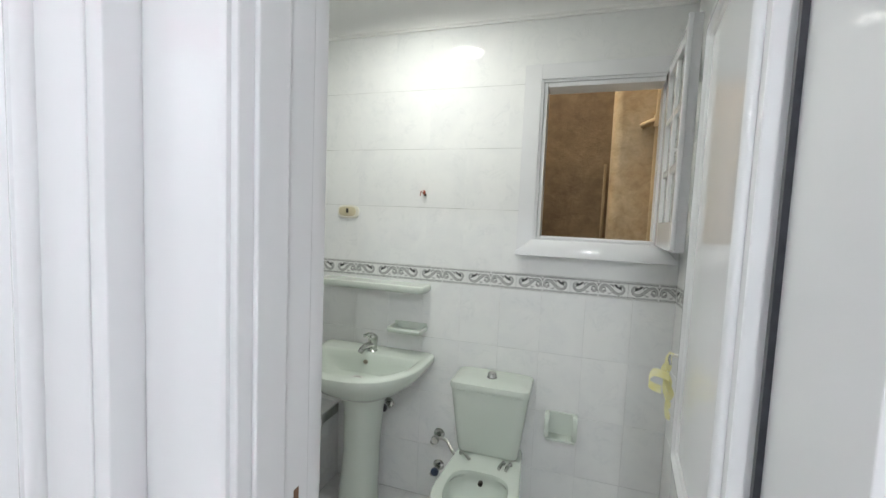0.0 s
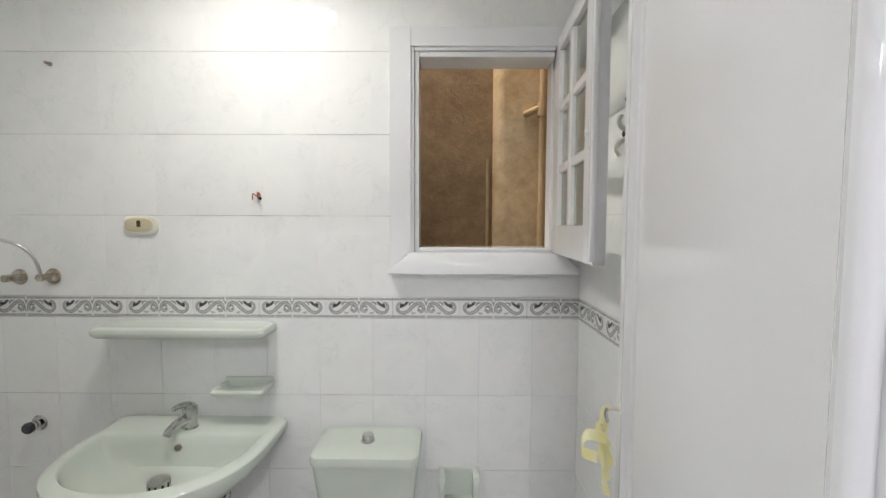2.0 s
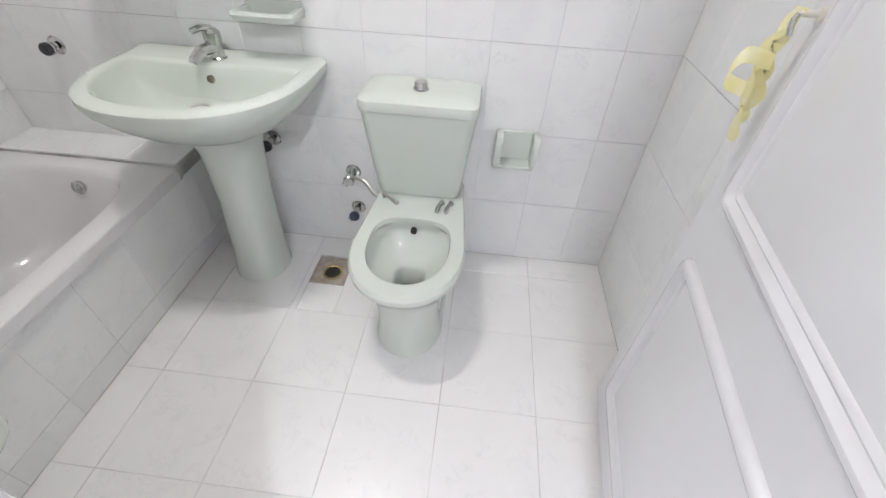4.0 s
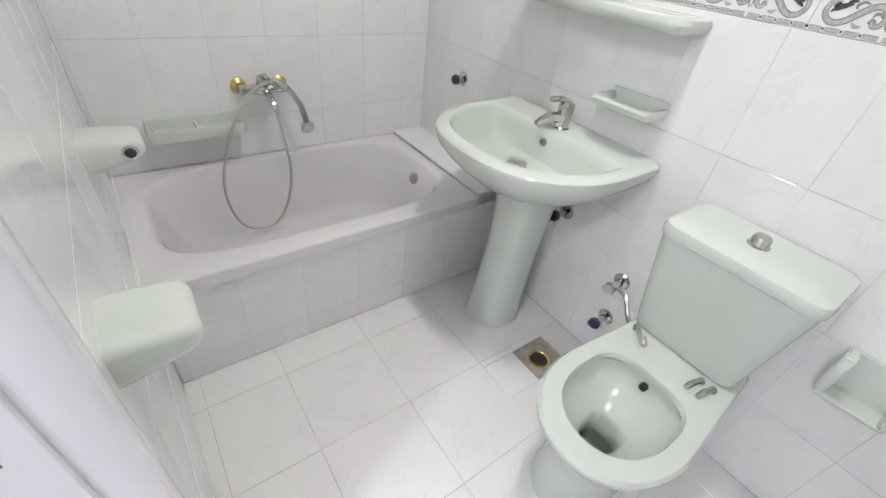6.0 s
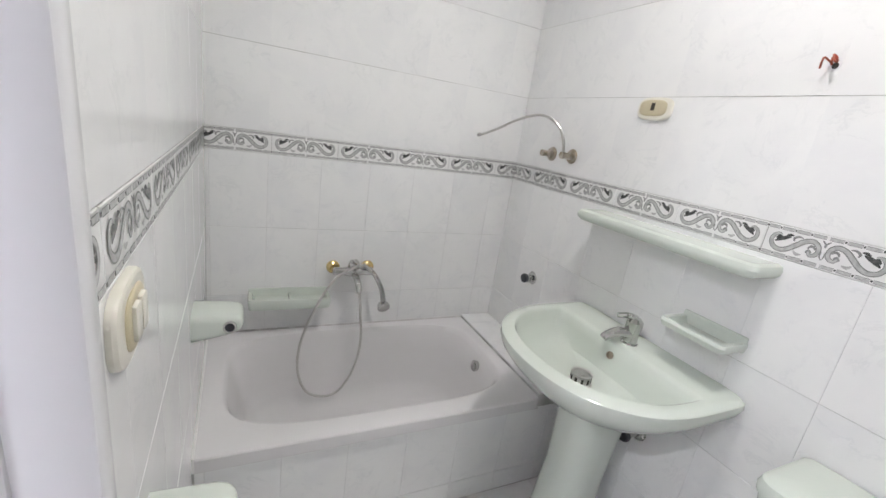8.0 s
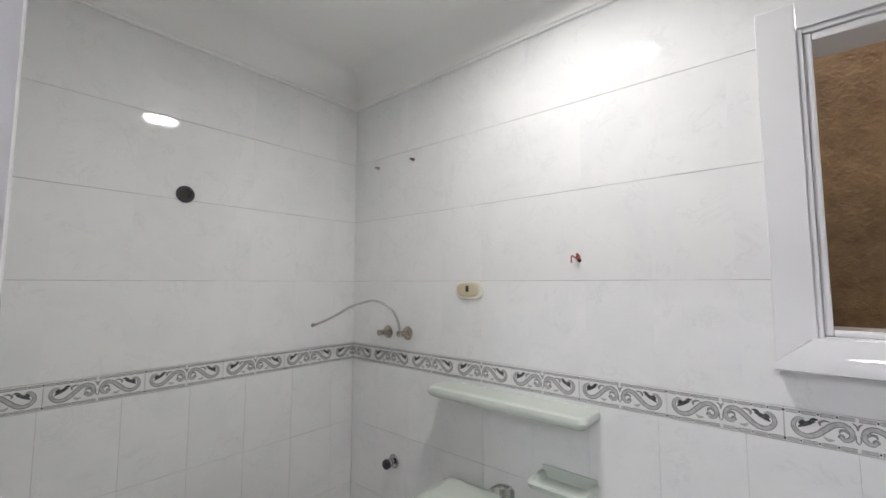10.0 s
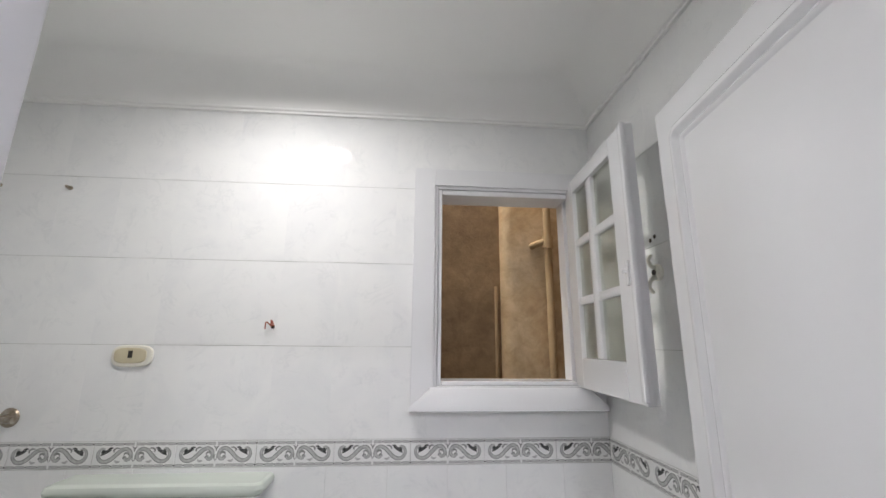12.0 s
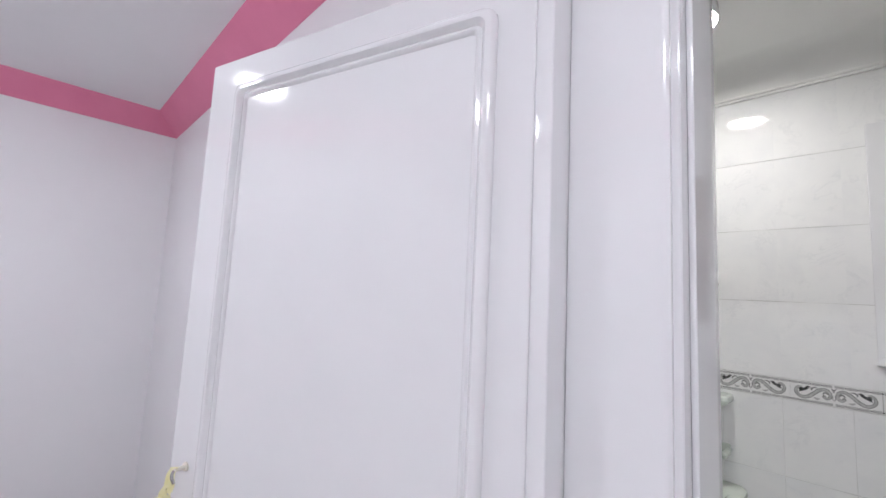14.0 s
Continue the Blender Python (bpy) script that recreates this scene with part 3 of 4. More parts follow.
def key_set(ob, x, z, side, y):
    """Escutcheon, key and yellow ribbon on one face of a leaf (local axes)."""
    bm = bmesh.new()
    lathe(bm, (x, y, z), (0, side, 0), [(-0.002, 0.011), (0.004, 0.011), (0.006, 0.006), (0.03, 0.004), (0.032, 0.0)], 14)
    k = part("lock_barrel", bm, M_CREAM, ob, "white lock barrel")
    bm = bmesh.new()
    tube(bm, [(x, y + side * 0.03, z), (x, y + side * 0.034, z - 0.012), (x - 0.004, y + side * 0.03, z - 0.03)], 0.004)
    part("key_stem", bm, M_CHROME, k)
    bm = bmesh.new()
    rnd = random.Random(5)
    for j in range(5):
        dx = rnd.uniform(-0.012, 0.012)
        pts = [(x, y + side * 0.028, z + 0.008), (x + dx, y + side * (0.032 + 0.008 * j % 0.02), z - 0.05), (x + 1.6 * dx, y + side * (0.02 + 0.005 * j), z - 0.11), (x + dx, y + side * 0.024, z - 0.16 - 0.012 * j)]
        p = smooth_path(pts, 6)
        w = Vector((0.006, side * 0.006, 0))
        vs = [(bm.verts.new(q + w * math.cos(i * 0.7 + j)), bm.verts.new(q - w * math.cos(i * 0.7 + j) + Vector((0.001, 0.002, 0)))) for i, q in enumerate(p)]
        for (a, b), (c, d) in zip(vs, vs[1:]):
            bm.faces.new((a, b, d, c))
    lp = smooth_path([(x, y + side * 0.03, z - 0.07), (x - 0.004, y + side * 0.075, z - 0.062), (x - 0.002, y + side * 0.085, z - 0.10), (x, y + side * 0.05, z - 0.115)], 7)
    vs = [(bm.verts.new(q + Vector((0.003, 0, 0.012))), bm.verts.new(q - Vector((0.003, 0, 0.012)))) for q in lp]
    for (a, b), (c, d) in zip(vs, vs[1:]):
        bm.faces.new((a, b, d, c))
    part("ribbon", bm, M_RIBBON, k, "knotted yellow ribbon")


key_set(leaf, leaf_len - 0.035, 1.145, 1, 0.025)
key_set(hall_leaf, 0.866, 1.09, 1, 0.02)
for z in (0.25, 1.13, 1.95):
    bm = bmesh.new()
    lathe(bm, (-0.012, -0.033, z - 0.045), (0, 0, 1), [(0, 0.006), (0.004, 0.011), (0.086, 0.011), (0.09, 0.006)], 12)
    part("hinge", bm, M_PAINT, leaf)
# the leaf runs from its hinge by the right jamb to the free edge near the east wall
place(leaf, Matrix.Translation((2.259, 0.060, 0)) @ Matrix.Rotation(radians(83.5), 4, "Z"))
place(hall_leaf, Matrix.Translation((1.262, -0.262, 0)) @ Matrix.Rotation(radians(196.8), 4, "Z"))

door_2 = thing("door_2", (N1, HY, 0), "white gloss painted frame of the neighbouring hall door", "door frame", kind="structure")
part("jamb", boxes(((N1, HY - 0.075, 0), (N1 + 0.035, HY + 0.10, 2.20)), bevel=0.003), M_PAINT, door_2)
part("jamb", boxes(((N0 - 0.035, HY - 0.02, 0), (N0, HY + 0.10, 2.20)), bevel=0.003), M_PAINT, door_2)
part("head", boxes(((N0 + 0.0005, HY - 0.02, 2.18), (N1 - 0.0005, HY + 0.10, 2.20)), bevel=0.003), M_PAINT, door_2)
part("architrave", architrave(N0 - 0.036, N0 - 0.122, HY - 0.0005, 0, 2.22), M_PAINT, door_2)

# ---- window ----
window_1 = thing("window_1", (2.05, YN, 1.374), "white gloss painted wooden window frame with a deep sloping sill", "window", kind="structure")
yc = YN - 0.022                        # face of the casing
CX0, CX1, CZ0, CZ1 = 1.70, 2.405, 1.385, 2.28


part("casing", boxes(((CX0, yc, CZ0), (WX0 + 0.004, YN + 0.03, CZ1)), bevel=0.0015), M_PAINT, window_1)
part("casing", boxes(((WX1 - 0.004, yc, CZ0), (CX1, YN + 0.03, CZ1)), bevel=0.0015), M_PAINT, window_1)
part("casing", boxes(((WX0 + 0.0041, yc, WZ1 - 0.004), (WX1 - 0.0041, YN + 0.03, CZ1)), bevel=0.0015), M_PAINT, window_1)
OX0, OX1, OZ0, OZ1 = 1.808, 2.312, 1.472, 2.178
for a, b in ((((WX0 + 0.0005), YN - 0.016, WZ0), (WX0 + 0.016, YN + 0.12, WZ1)), ((WX1 - 0.016, YN + 0.012, WZ0), (WX1 - 0.0005, YN + 0.12, WZ1)),
             ((WX0 + 0.0165, YN - 0.014, WZ1 - 0.016), (OX1 - 0.0005, YN + 0.12, WZ1 - 0.0005)), ((WX0 + 0.0165, YN - 0.012, WZ0 + 0.0005), (WX1 - 0.0165, YN + 0.12, WZ0 + 0.016))):
    part("frame", boxes((a, b), bevel=0.002), M_PAINT, window_1)
for a, b in (((WX0 + 0.0165, YN - 0.008, WZ0 + 0.0165), (OX0, YN + 0.115, WZ1 - 0.0165)), ((OX1, YN + 0.045, WZ0 + 0.0165), (WX1 - 0.0165, YN + 0.115, WZ1 - 0.0165)),
             ((OX0 + 0.0005, YN - 0.006, OZ1), (OX1 - 0.0005, YN + 0.115, WZ1 - 0.0165)), ((OX0 + 0.0005, YN - 0.006, WZ0 + 0.0165), (OX1 - 0.0005, YN + 0.115, OZ0))):
    part("stop", boxes((a, b), bevel=0.003), M_PAINT, window_1)
bm = bmesh.new()
sill = [(YN + 0.03, 1.452), (YN - 0.024, 1.452), (YN - 0.030, 1.446), (YN - 0.052, 1.392), (YN - 0.052, 1.376), (YN - 0.046, 1.373), (YN + 0.004, 1.373), (YN + 0.004, 1.425), (YN + 0.03, 1.43)]
loft(bm, [[Vector((x0 + (d if zz > 1.42 else 0), yy, zz)) for yy, zz in sill] for x0, d in ((CX0 - 0.002, 0.070), (CX1 - 0.001, -0.056))])
part("window_sill", bm, M_PAINT, window_1)

# open casement, hinged at the side near the east wall
sash = thing("casement", (0, 0, 0), "white painted six-pane wooden casement swung open into the room", "window sash")
SL, S0, S1, st = 0.525, 0.0, 0.785, 0.034
cols = ((0.085, 0.215), (0.262, 0.425))
rows_z = ((0.105, 0.292), (0.322, 0.512), (0.542, 0.730))
part("stile", boxes(((0, -st / 2, S0), (cols[0][0], st / 2, S1)), bevel=0.003), M_PAINT, sash)
part("stile", boxes(((cols[1][1], -st / 2, S0), (SL, st / 2, S1)), bevel=0.003), M_PAINT, sash)
part("rail", boxes(((cols[0][0] + 0.0003, -st / 2, S0), (cols[1][1] - 0.0003, st / 2, rows_z[0][0])), bevel=0.003), M_PAINT, sash)
part("rail", boxes(((cols[0][0] + 0.0003, -st / 2, rows_z[2][1]), (cols[1][1] - 0.0003, st / 2, S1)), bevel=0.003), M_PAINT, sash)
part("glazing_bar", boxes(((cols[0][1], -0.014, rows_z[0][0]), (cols[1][0], 0.014, rows_z[2][1])), bevel=0.005), M_PAINT, sash)
for (a, b), (c, d) in zip(rows_z, rows_z[1:]):
    for x0, x1 in cols:
        part("glazing_bar", boxes(((x0, -0.0135, b), (x1, 0.0135, c)), bevel=0.005), M_PAINT, sash)
for z0, z1 in rows_z:
    for x0, x1 in cols:
        pane = part("pane", boxes(((x0 - 0.004, -0.002, z0 - 0.004), (x1 + 0.004, 0.002, z1 + 0.004))), M_GLASS, sash, smooth=False)
        pane.visible_shadow = False
part("cover_strip", boxes(((SL - 0.006, -st / 2 - 0.012, S0 + 0.01), (SL + 0.014, -st / 2 + 0.003, S1 - 0.004)), bevel=0.003), M_PAINT, sash)
bm = boxes(((SL - 0.045, -st / 2 - 0.006, 0.31), (SL - 0.027, -st / 2 + 0.001, 0.38)), bevel=0.002)
box(bm, (SL - 0.040, -st / 2 - 0.018, 0.345), (SL - 0.032, -st / 2 - 0.004, 0.355), 0.002)
part("latch", bm, M_PAINT, sash, "white painted latch")
place(sash, Matrix.Translation((2.335, 1.385, 1.452)) @ Matrix.Rotation(radians(267.0), 4, "Z"))

hook = thing("wall_hook", (XE, 0.96, 1.79), "broken white double hook on the tiled wall behind the casement", "hook")
bm = bmesh.new()
tube(bm, [(XE, 0.962, 1.825), (XE - 0.022, 0.960, 1.830), (XE - 0.032, 0.955, 1.848), (XE - 0.026, 0.948, 1.862)], (0.007, 0.005))
part("prong", bm, M_CREAM, hook)
bm = bmesh.new()
tube(bm, [(XE, 0.962, 1.800), (XE - 0.026, 0.958, 1.790), (XE - 0.040, 0.950, 1.768), (XE - 0.032, 0.944, 1.748)], (0.008, 0.005))
part("prong", bm, M_CREAM, hook)
bm = bmesh.new()
lathe(bm, (XE + 0.001, 0.962, 1.812), (-1, 0, 0), [(0, 0.026), (0.006, 0.026), (0.012, 0.020), (0.014, 0.012), (0.014, 0.0)], 20)
part("backplate", bm, M_CREAM, hook)
bm = bmesh.new()
lathe(bm, (XE - 0.012, 0.962, 1.812), (-1, 0, 0), [(0, 0.008), (0.0045, 0.008), (0.0047, 0.0)], 12)
part("screw_bore", bm, M_DARK, hook, "dark empty screw hole")
for y, z in ((0.985, 1.915), (0.962, 1.922)):
    bm = bmesh.new()
    lathe(bm, (XE + 0.001, y, z), (-1, 0, 0), [(0, 0.007), (0.0018, 0.007), (0.002, 0.0)], 10)
    tagged(part("drill_hole", bm, M_DARK, None), "small dark drill hole in the tiles above the hook", "drill hole", "drill holes")


# ---- ceiling lamps ----
def disc_lamp(name, x, y, z, r, drop, bulge, glow, label):
    """A round surface lamp: painted can, and a diffuser that bulges a little or much from its rim, its foot `drop` below the ceiling."""
    ob = thing(name, (x, y, z), label, "ceiling lamp")
    bm = bmesh.new()
    lathe(bm, (x, y, z + 0.001), (0, 0, -1), [(0, r * 0.92), (0.004, r * 0.95), (drop - 0.012, r * 0.97), (drop - 0.010, r), (drop - 0.002, r), (drop, r - 0.002), (drop, r - 0.006), (drop - 0.002, r - 0.008), (drop - 0.016, r - 0.010)], 40)
    part("rim", bm, M_PAINT, ob)
    bm = bmesh.new()
    lathe(bm, (x, y, z - drop + 0.015), (0, 0, -1), [(0, r - 0.0105), (0.002, r - 0.0105)] + [(0.002 + bulge * math.sin(radians(10 * k)), (r - 0.0105) * math.cos(radians(10 * k)) ** 0.6) for k in range(2, 9)] + [(0.002 + bulge, 0.0)], 40)
    part("diffuser", bm, glow, ob, "glowing white diffuser")
    return ob


disc_lamp("ceiling_lamp", 1.247, 0.787, ZR, 0.100, 0.056, 0.002, M_GLOW, "round white surface-mounted ceiling lamp, switched on")
# western lamp mirrors in the hall door; eastern one is added to brighten jambs
for lx, ly in ((-0.27, -1.60), (2.15, -1.45)):
    tagged(disc_lamp("hall_lamp_and_fill", lx, ly, HC, 0.12, 0.050, 0.045, M_HGLOW, "round white hall ceiling lamp out of view, switched on; eastern one added fill"), group="hall ceiling lamps")


# ---- bathtub ----
TX, TY, TZ = 0.713, 1.19, 0.425
tub = thing("bathtub", (0.35, 0.6, 0), "built-in white bathtub behind a tiled front with a stained lip", "bathtub")


def tub_ring(a, b, z, n, cx=0.335, cy=0.597, count=96):
    out = []
    for i in range(count):
        t = 2 * math.pi * (i + 0.5) / count
        c, s = math.cos(t), math.sin(t)
        out.append(Vector((cx + a * math.copysign(abs(c) ** (2 / n), c), cy + b * math.copysign(abs(s) ** (2 / n), s), z)))
    return out


bm = bmesh.new()
outer_a, outer_b = (TX + 0.012) / 2, (TY - SY) / 2
oc = dict(cx=(TX + 0.012) / 2, cy=(TY + SY) / 2)
loft(bm, [tub_ring(outer_a, outer_b, TZ - 0.044, 60, **oc), tub_ring(outer_a, outer_b, TZ - 0.004, 60, **oc), tub_ring(outer_a - 0.004, outer_b - 0.001, TZ, 50, **oc),
          tub_ring(0.312, 0.545, TZ - 0.001, 4.2), tub_ring(0.300, 0.535, TZ - 0.008, 4.2), tub_ring(0.292, 0.524, TZ - 0.03, 4.2),
          tub_ring(0.282, 0.495, TZ - 0.12, 4.0), tub_ring(0.270, 0.470, TZ - 0.22, 3.8), tub_ring(0.256, 0.448, TZ - 0.29, 3.6), tub_ring(0.232, 0.420, TZ - 0.33, 3.4), tub_ring(0.19, 0.37, TZ - 0.350, 3.0), tub_ring(0.08, 0.16, TZ - 0.356, 2.6)], False, True)
part("basin", bm, M_TUB, tub)
tub_front = part("front_panel", boxes(((0.665, SY, 0.0), (TX - GR, TY + 0.17, TZ - 0.046))), M_GROUT, tub, "white tiled front panel", smooth=False)
part("sealant", boxes(((TX - 0.002, 0.0, TZ - 0.0475), (TX + 0.0095, TY, TZ - 0.0440))), M_CAULK, tub, "grey stained sealant line", smooth=False)
part("sealant", boxes(((0.0, SY, TZ - 0.002), (0.006, TY, TZ + 0.005))), M_CAULK, tub, "grey stained sealant line", smooth=False)
part("sealant", wedge(0.0, TX + 0.012, TZ - 0.044, TZ + 0.005, SY - 0.004, 0.007), M_SILICONE, tub, "white sealant line", smooth=False)
bm = bmesh.new()
lathe(bm, (0.36, 1.098, 0.355), (0, -1, 0.16), [(-0.01, 0.024), (0.004, 0.026), (0.008, 0.022), (0.006, 0.016), (0.010, 0.010), (0.011, 0.0)], 22)
part("overflow", bm, M_CHROME, tub, "round chrome overflow")
bm = bmesh.new()
lathe(bm, (0.335, 0.92, TZ - 0.356), (0, 0, 1), [(0, 0.032), (0.004, 0.034), (0.006, 0.028), (0.003, 0.020), (0.002, 0.0)], 22)
part("waste", bm, M_CHROME, tub, "round chrome waste")
tub_ledge = thing("tub_ledge", (0.35, 1.27, 0), "tiled ledge at the end of the bathtub", "ledge")
ledge_body = part("ledge_core", boxes(((0.0, TY + 0.003, 0.0), (TX - GR, YN, 0.438 - GR))), M_GROUT, tub_ledge, "pale grout bed", smooth=False)

# ---- bath mixer ----
mixer = thing("bath_mixer", (0.0, 0.56, 0.72), "chrome bath mixer with brass collars, hand shower and looped hose", "mixer tap")
for y in (0.482, 0.640):
    bm = bmesh.new()
    lathe(bm, (0.0, y, 0.722), (1, 0, 0), [(0, 0.030), (0.006, 0.030), (0.014, 0.022), (0.018, 0.014), (0.05, 0.013)], 22)
    part("collar", bm, M_BRASS, mixer, "brass wall collar")
bm = bmesh.new()
lathe(bm, (0.062, 0.472, 0.722), (0, 1, 0), [(0, 0.012), (0.004, 0.019), (0.03, 0.019), (0.04, 0.016), (0.075, 0.024), (0.105, 0.024), (0.135, 0.016), (0.145, 0.019), (0.174, 0.019), (0.178, 0.012)], 22)
part("body", bm, M_CHROME, mixer)
bm = bmesh.new()
lathe(bm, (0.062, 0.562, 0.735), (0.25, 0, 1), [(0, 0.024), (0.02, 0.026), (0.034, 0.022), (0.040, 0.010)], 22)
tube(bm, [(0.07, 0.562, 0.770), (0.10, 0.562, 0.783), (0.145, 0.562, 0.780)], (0.010, 0.007))
part("lever", bm, M_CHROME, mixer)
bm = bmesh.new()
tube(bm, [(0.07, 0.566, 0.71), (0.12, 0.569, 0.70), (0.150, 0.572, 0.672), (0.155, 0.572, 0.655)], (0.015, 0.011))
part("spout", bm, M_CHROME, mixer)
bm = bmesh.new()
tube(bm, [(0.075, 0.60, 0.758), (0.10, 0.645, 0.725), (0.118, 0.682, 0.660), (0.122, 0.697, 0.595)], (0.009, 0.013))
lathe(bm, (0.118, 0.698, 0.578), (0.55, 0.05, -0.35), [(-0.014, 0.012), (0.0, 0.026), (0.018, 0.030), (0.024, 0.027), (0.025, 0.0)], 22)
sh = part("hand_shower", bm, M_CHROME, mixer, "chrome curved hand shower")
bm = bmesh.new()
lathe(bm, (0.1325, 0.6995, 0.5690), (0.55, 0.05, -0.35), [(0, 0.021), (0.002, 0.020), (0.0025, 0.0)], 20)
part("spray_face", bm, M_BLACK, sh, "dark spray face")
bm = bmesh.new()
hose = [(0.075, 0.60, 0.755), (0.10, 0.545, 0.748), (0.115, 0.470, 0.700), (0.125, 0.400, 0.585), (0.13, 0.345, 0.43), (0.13, 0.335, 0.29), (0.13, 0.375, 0.170), (0.13, 0.450, 0.128), (0.13, 0.525, 0.150), (0.13, 0.585, 0.26), (0.125, 0.608, 0.40), (0.115, 0.598, 0.54), (0.085, 0.585, 0.70)]
tube(bm, hose, 0.0062, 8, 14, 0.10)
part("hose", bm, M_STEEL, mixer, "spiral steel shower hose")


# ---- ceramic wall fittings ----
def dish(name, m, w, depth, h, label, wells=1):
    """A soap dish on a wall; local x along the wall, -y out of it, z up."""
    ob = thing(name, (0, 0, 0), label, "soap dish")
    bm = bmesh.new()
    rr = 0.016
    def ring(x0, x1, yf, yb, z, r):
        pts = []
        for cx, cy, a0 in ((x1 - r, yf + r, -90), (x1 - 0.001, yb, 0), (x0 + 0.001, yb, 90), (x0 + r, yf + r, 180)):
            if cy == yb:
                pts.append(Vector((cx, cy, z)))
            else:
                for k in range(7):
                    a = radians(a0 + 90 * k / 6)
                    pts.append(Vector((cx + r * math.cos(a), cy + r * math.sin(a), z)))
        return pts
    loft(bm, [ring(-w / 2 + 0.02, w / 2 - 0.02, -depth + 0.03, 0, 0.0, rr), ring(-w / 2 + 0.004, w / 2 - 0.004, -depth + 0.006, 0, 0.010, rr), ring(-w / 2, w / 2, -depth, 0, h - 0.008, rr),
              ring(-w / 2 + 0.003, w / 2 - 0.003, -depth + 0.003, 0, h, rr)], True, False)
    n = bm.verts[:]
    top = [v for v in n if abs(v.co.z - h) < 1e-6]
    inner = [bm.verts.new((v.co.x * (1 - 0.028 / w), min(v.co.y + 0.009, -0.010), h)) for v in top]
    low = [bm.verts.new((v.co.x * (1 - 0.05 / w), min(v.co.y + 0.016, -0.014), h - 0.020)) for v in top]
    for ra, rb in ((top, inner), (inner, low)):
        for i in range(len(ra)):
            j = (i + 1) % len(ra)
            bm.faces.new((ra[i], ra[j], rb[j], rb[i]))
    bm.faces.new(low)
    part("tray", bm, M_CERAMIC, ob)
    if wells > 1:
        part("divider", boxes(((-0.006, -depth + 0.008, h - 0.021), (0.006, -0.008, h - 0.003)), bevel=0.003), M_CERAMIC, ob)
    part("backplate", boxes(((-w / 2 + 0.004, -0.010, 0.004), (w / 2 - 0.004, 0.001, h + 0.016)), bevel=0.004), M_CERAMIC, ob)
    place(ob, m)
    return ob


dish("soap_dish", Matrix.Translation((1.150, YN, 0.918)), 0.195, 0.115, 0.034, "sage white ceramic soap dish on the wall above the basin")
dish("double_soap_dish", Matrix.Translation((0.0, 0.300, 0.555)) @ Matrix.Rotation(radians(90), 4, "Z"), 0.335, 0.105, 0.055, "sage white double ceramic soap dish above the bathtub", 2)

shelf = thing("ceramic_shelf", (0.94, YN, 1.15), "sage white glazed ceramic shelf under the border", "shelf")
bm = bmesh.new()
rings = []
for inx, yf, z in ((0.03, 0.035, 1.140), (0.012, 0.012, 1.143), (0.003, 0.003, 1.152), (0.0, 0.0, 1.165), (0.004, 0.004, 1.177), (0.014, 0.014, 1.182)):
    x0, x1, f, r = 0.622 + inx, 1.258 - inx, YN - 0.125 + yf, 0.022
    ring = [Vector((x1, YN, z)), Vector((x0, YN, z))]
    for cx, a0 in ((x0 + r, 180), (x1 - r, 270)):
        for k in range(6):
            a = radians(a0 + 90 * k / 5)
            ring.append(Vector((cx + r * math.cos(a), f + r + r * math.sin(a), z)))
    rings.append(ring)
loft(bm, rings)
part("slab", bm, M_CERAMIC, shelf)

roll = thing("paper_holder", (1.957, YN, 0.6), "sage white ceramic toilet paper holder without a roll", "paper holder")
part("backplate", boxes(((1.882, YN - 0.010, 0.502), (2.032, YN + 0.001, 0.622)), bevel=0.004), M_CERAMIC, roll)
part("lip", boxes(((1.888, YN - 0.070, 0.500), (2.026, YN - 0.008, 0.514)), bevel=0.005), M_CERAMIC, roll)
for x in (1.882, 2.010):
    bm = bmesh.new()
    prof = [(YN - 0.006, 0.502), (YN - 0.060, 0.508), (YN - 0.086, 0.524), (YN - 0.094, 0.550), (YN - 0.094, 0.612), (YN - 0.084, 0.634), (YN - 0.060, 0.638), (YN - 0.006, 0.624)]
    loft(bm, [[Vector((xx, y, z)) for y, z in prof] for xx in (x, x + 0.022)])
    bmesh.ops.bevel(bm, geom=[e for e in bm.edges], offset=0.004, segments=2, affect="EDGES")
    part("cheek", bm, M_CERAMIC, roll)

roll.matrix_basis = Matrix.Translation((1.963, YN, 0.588))


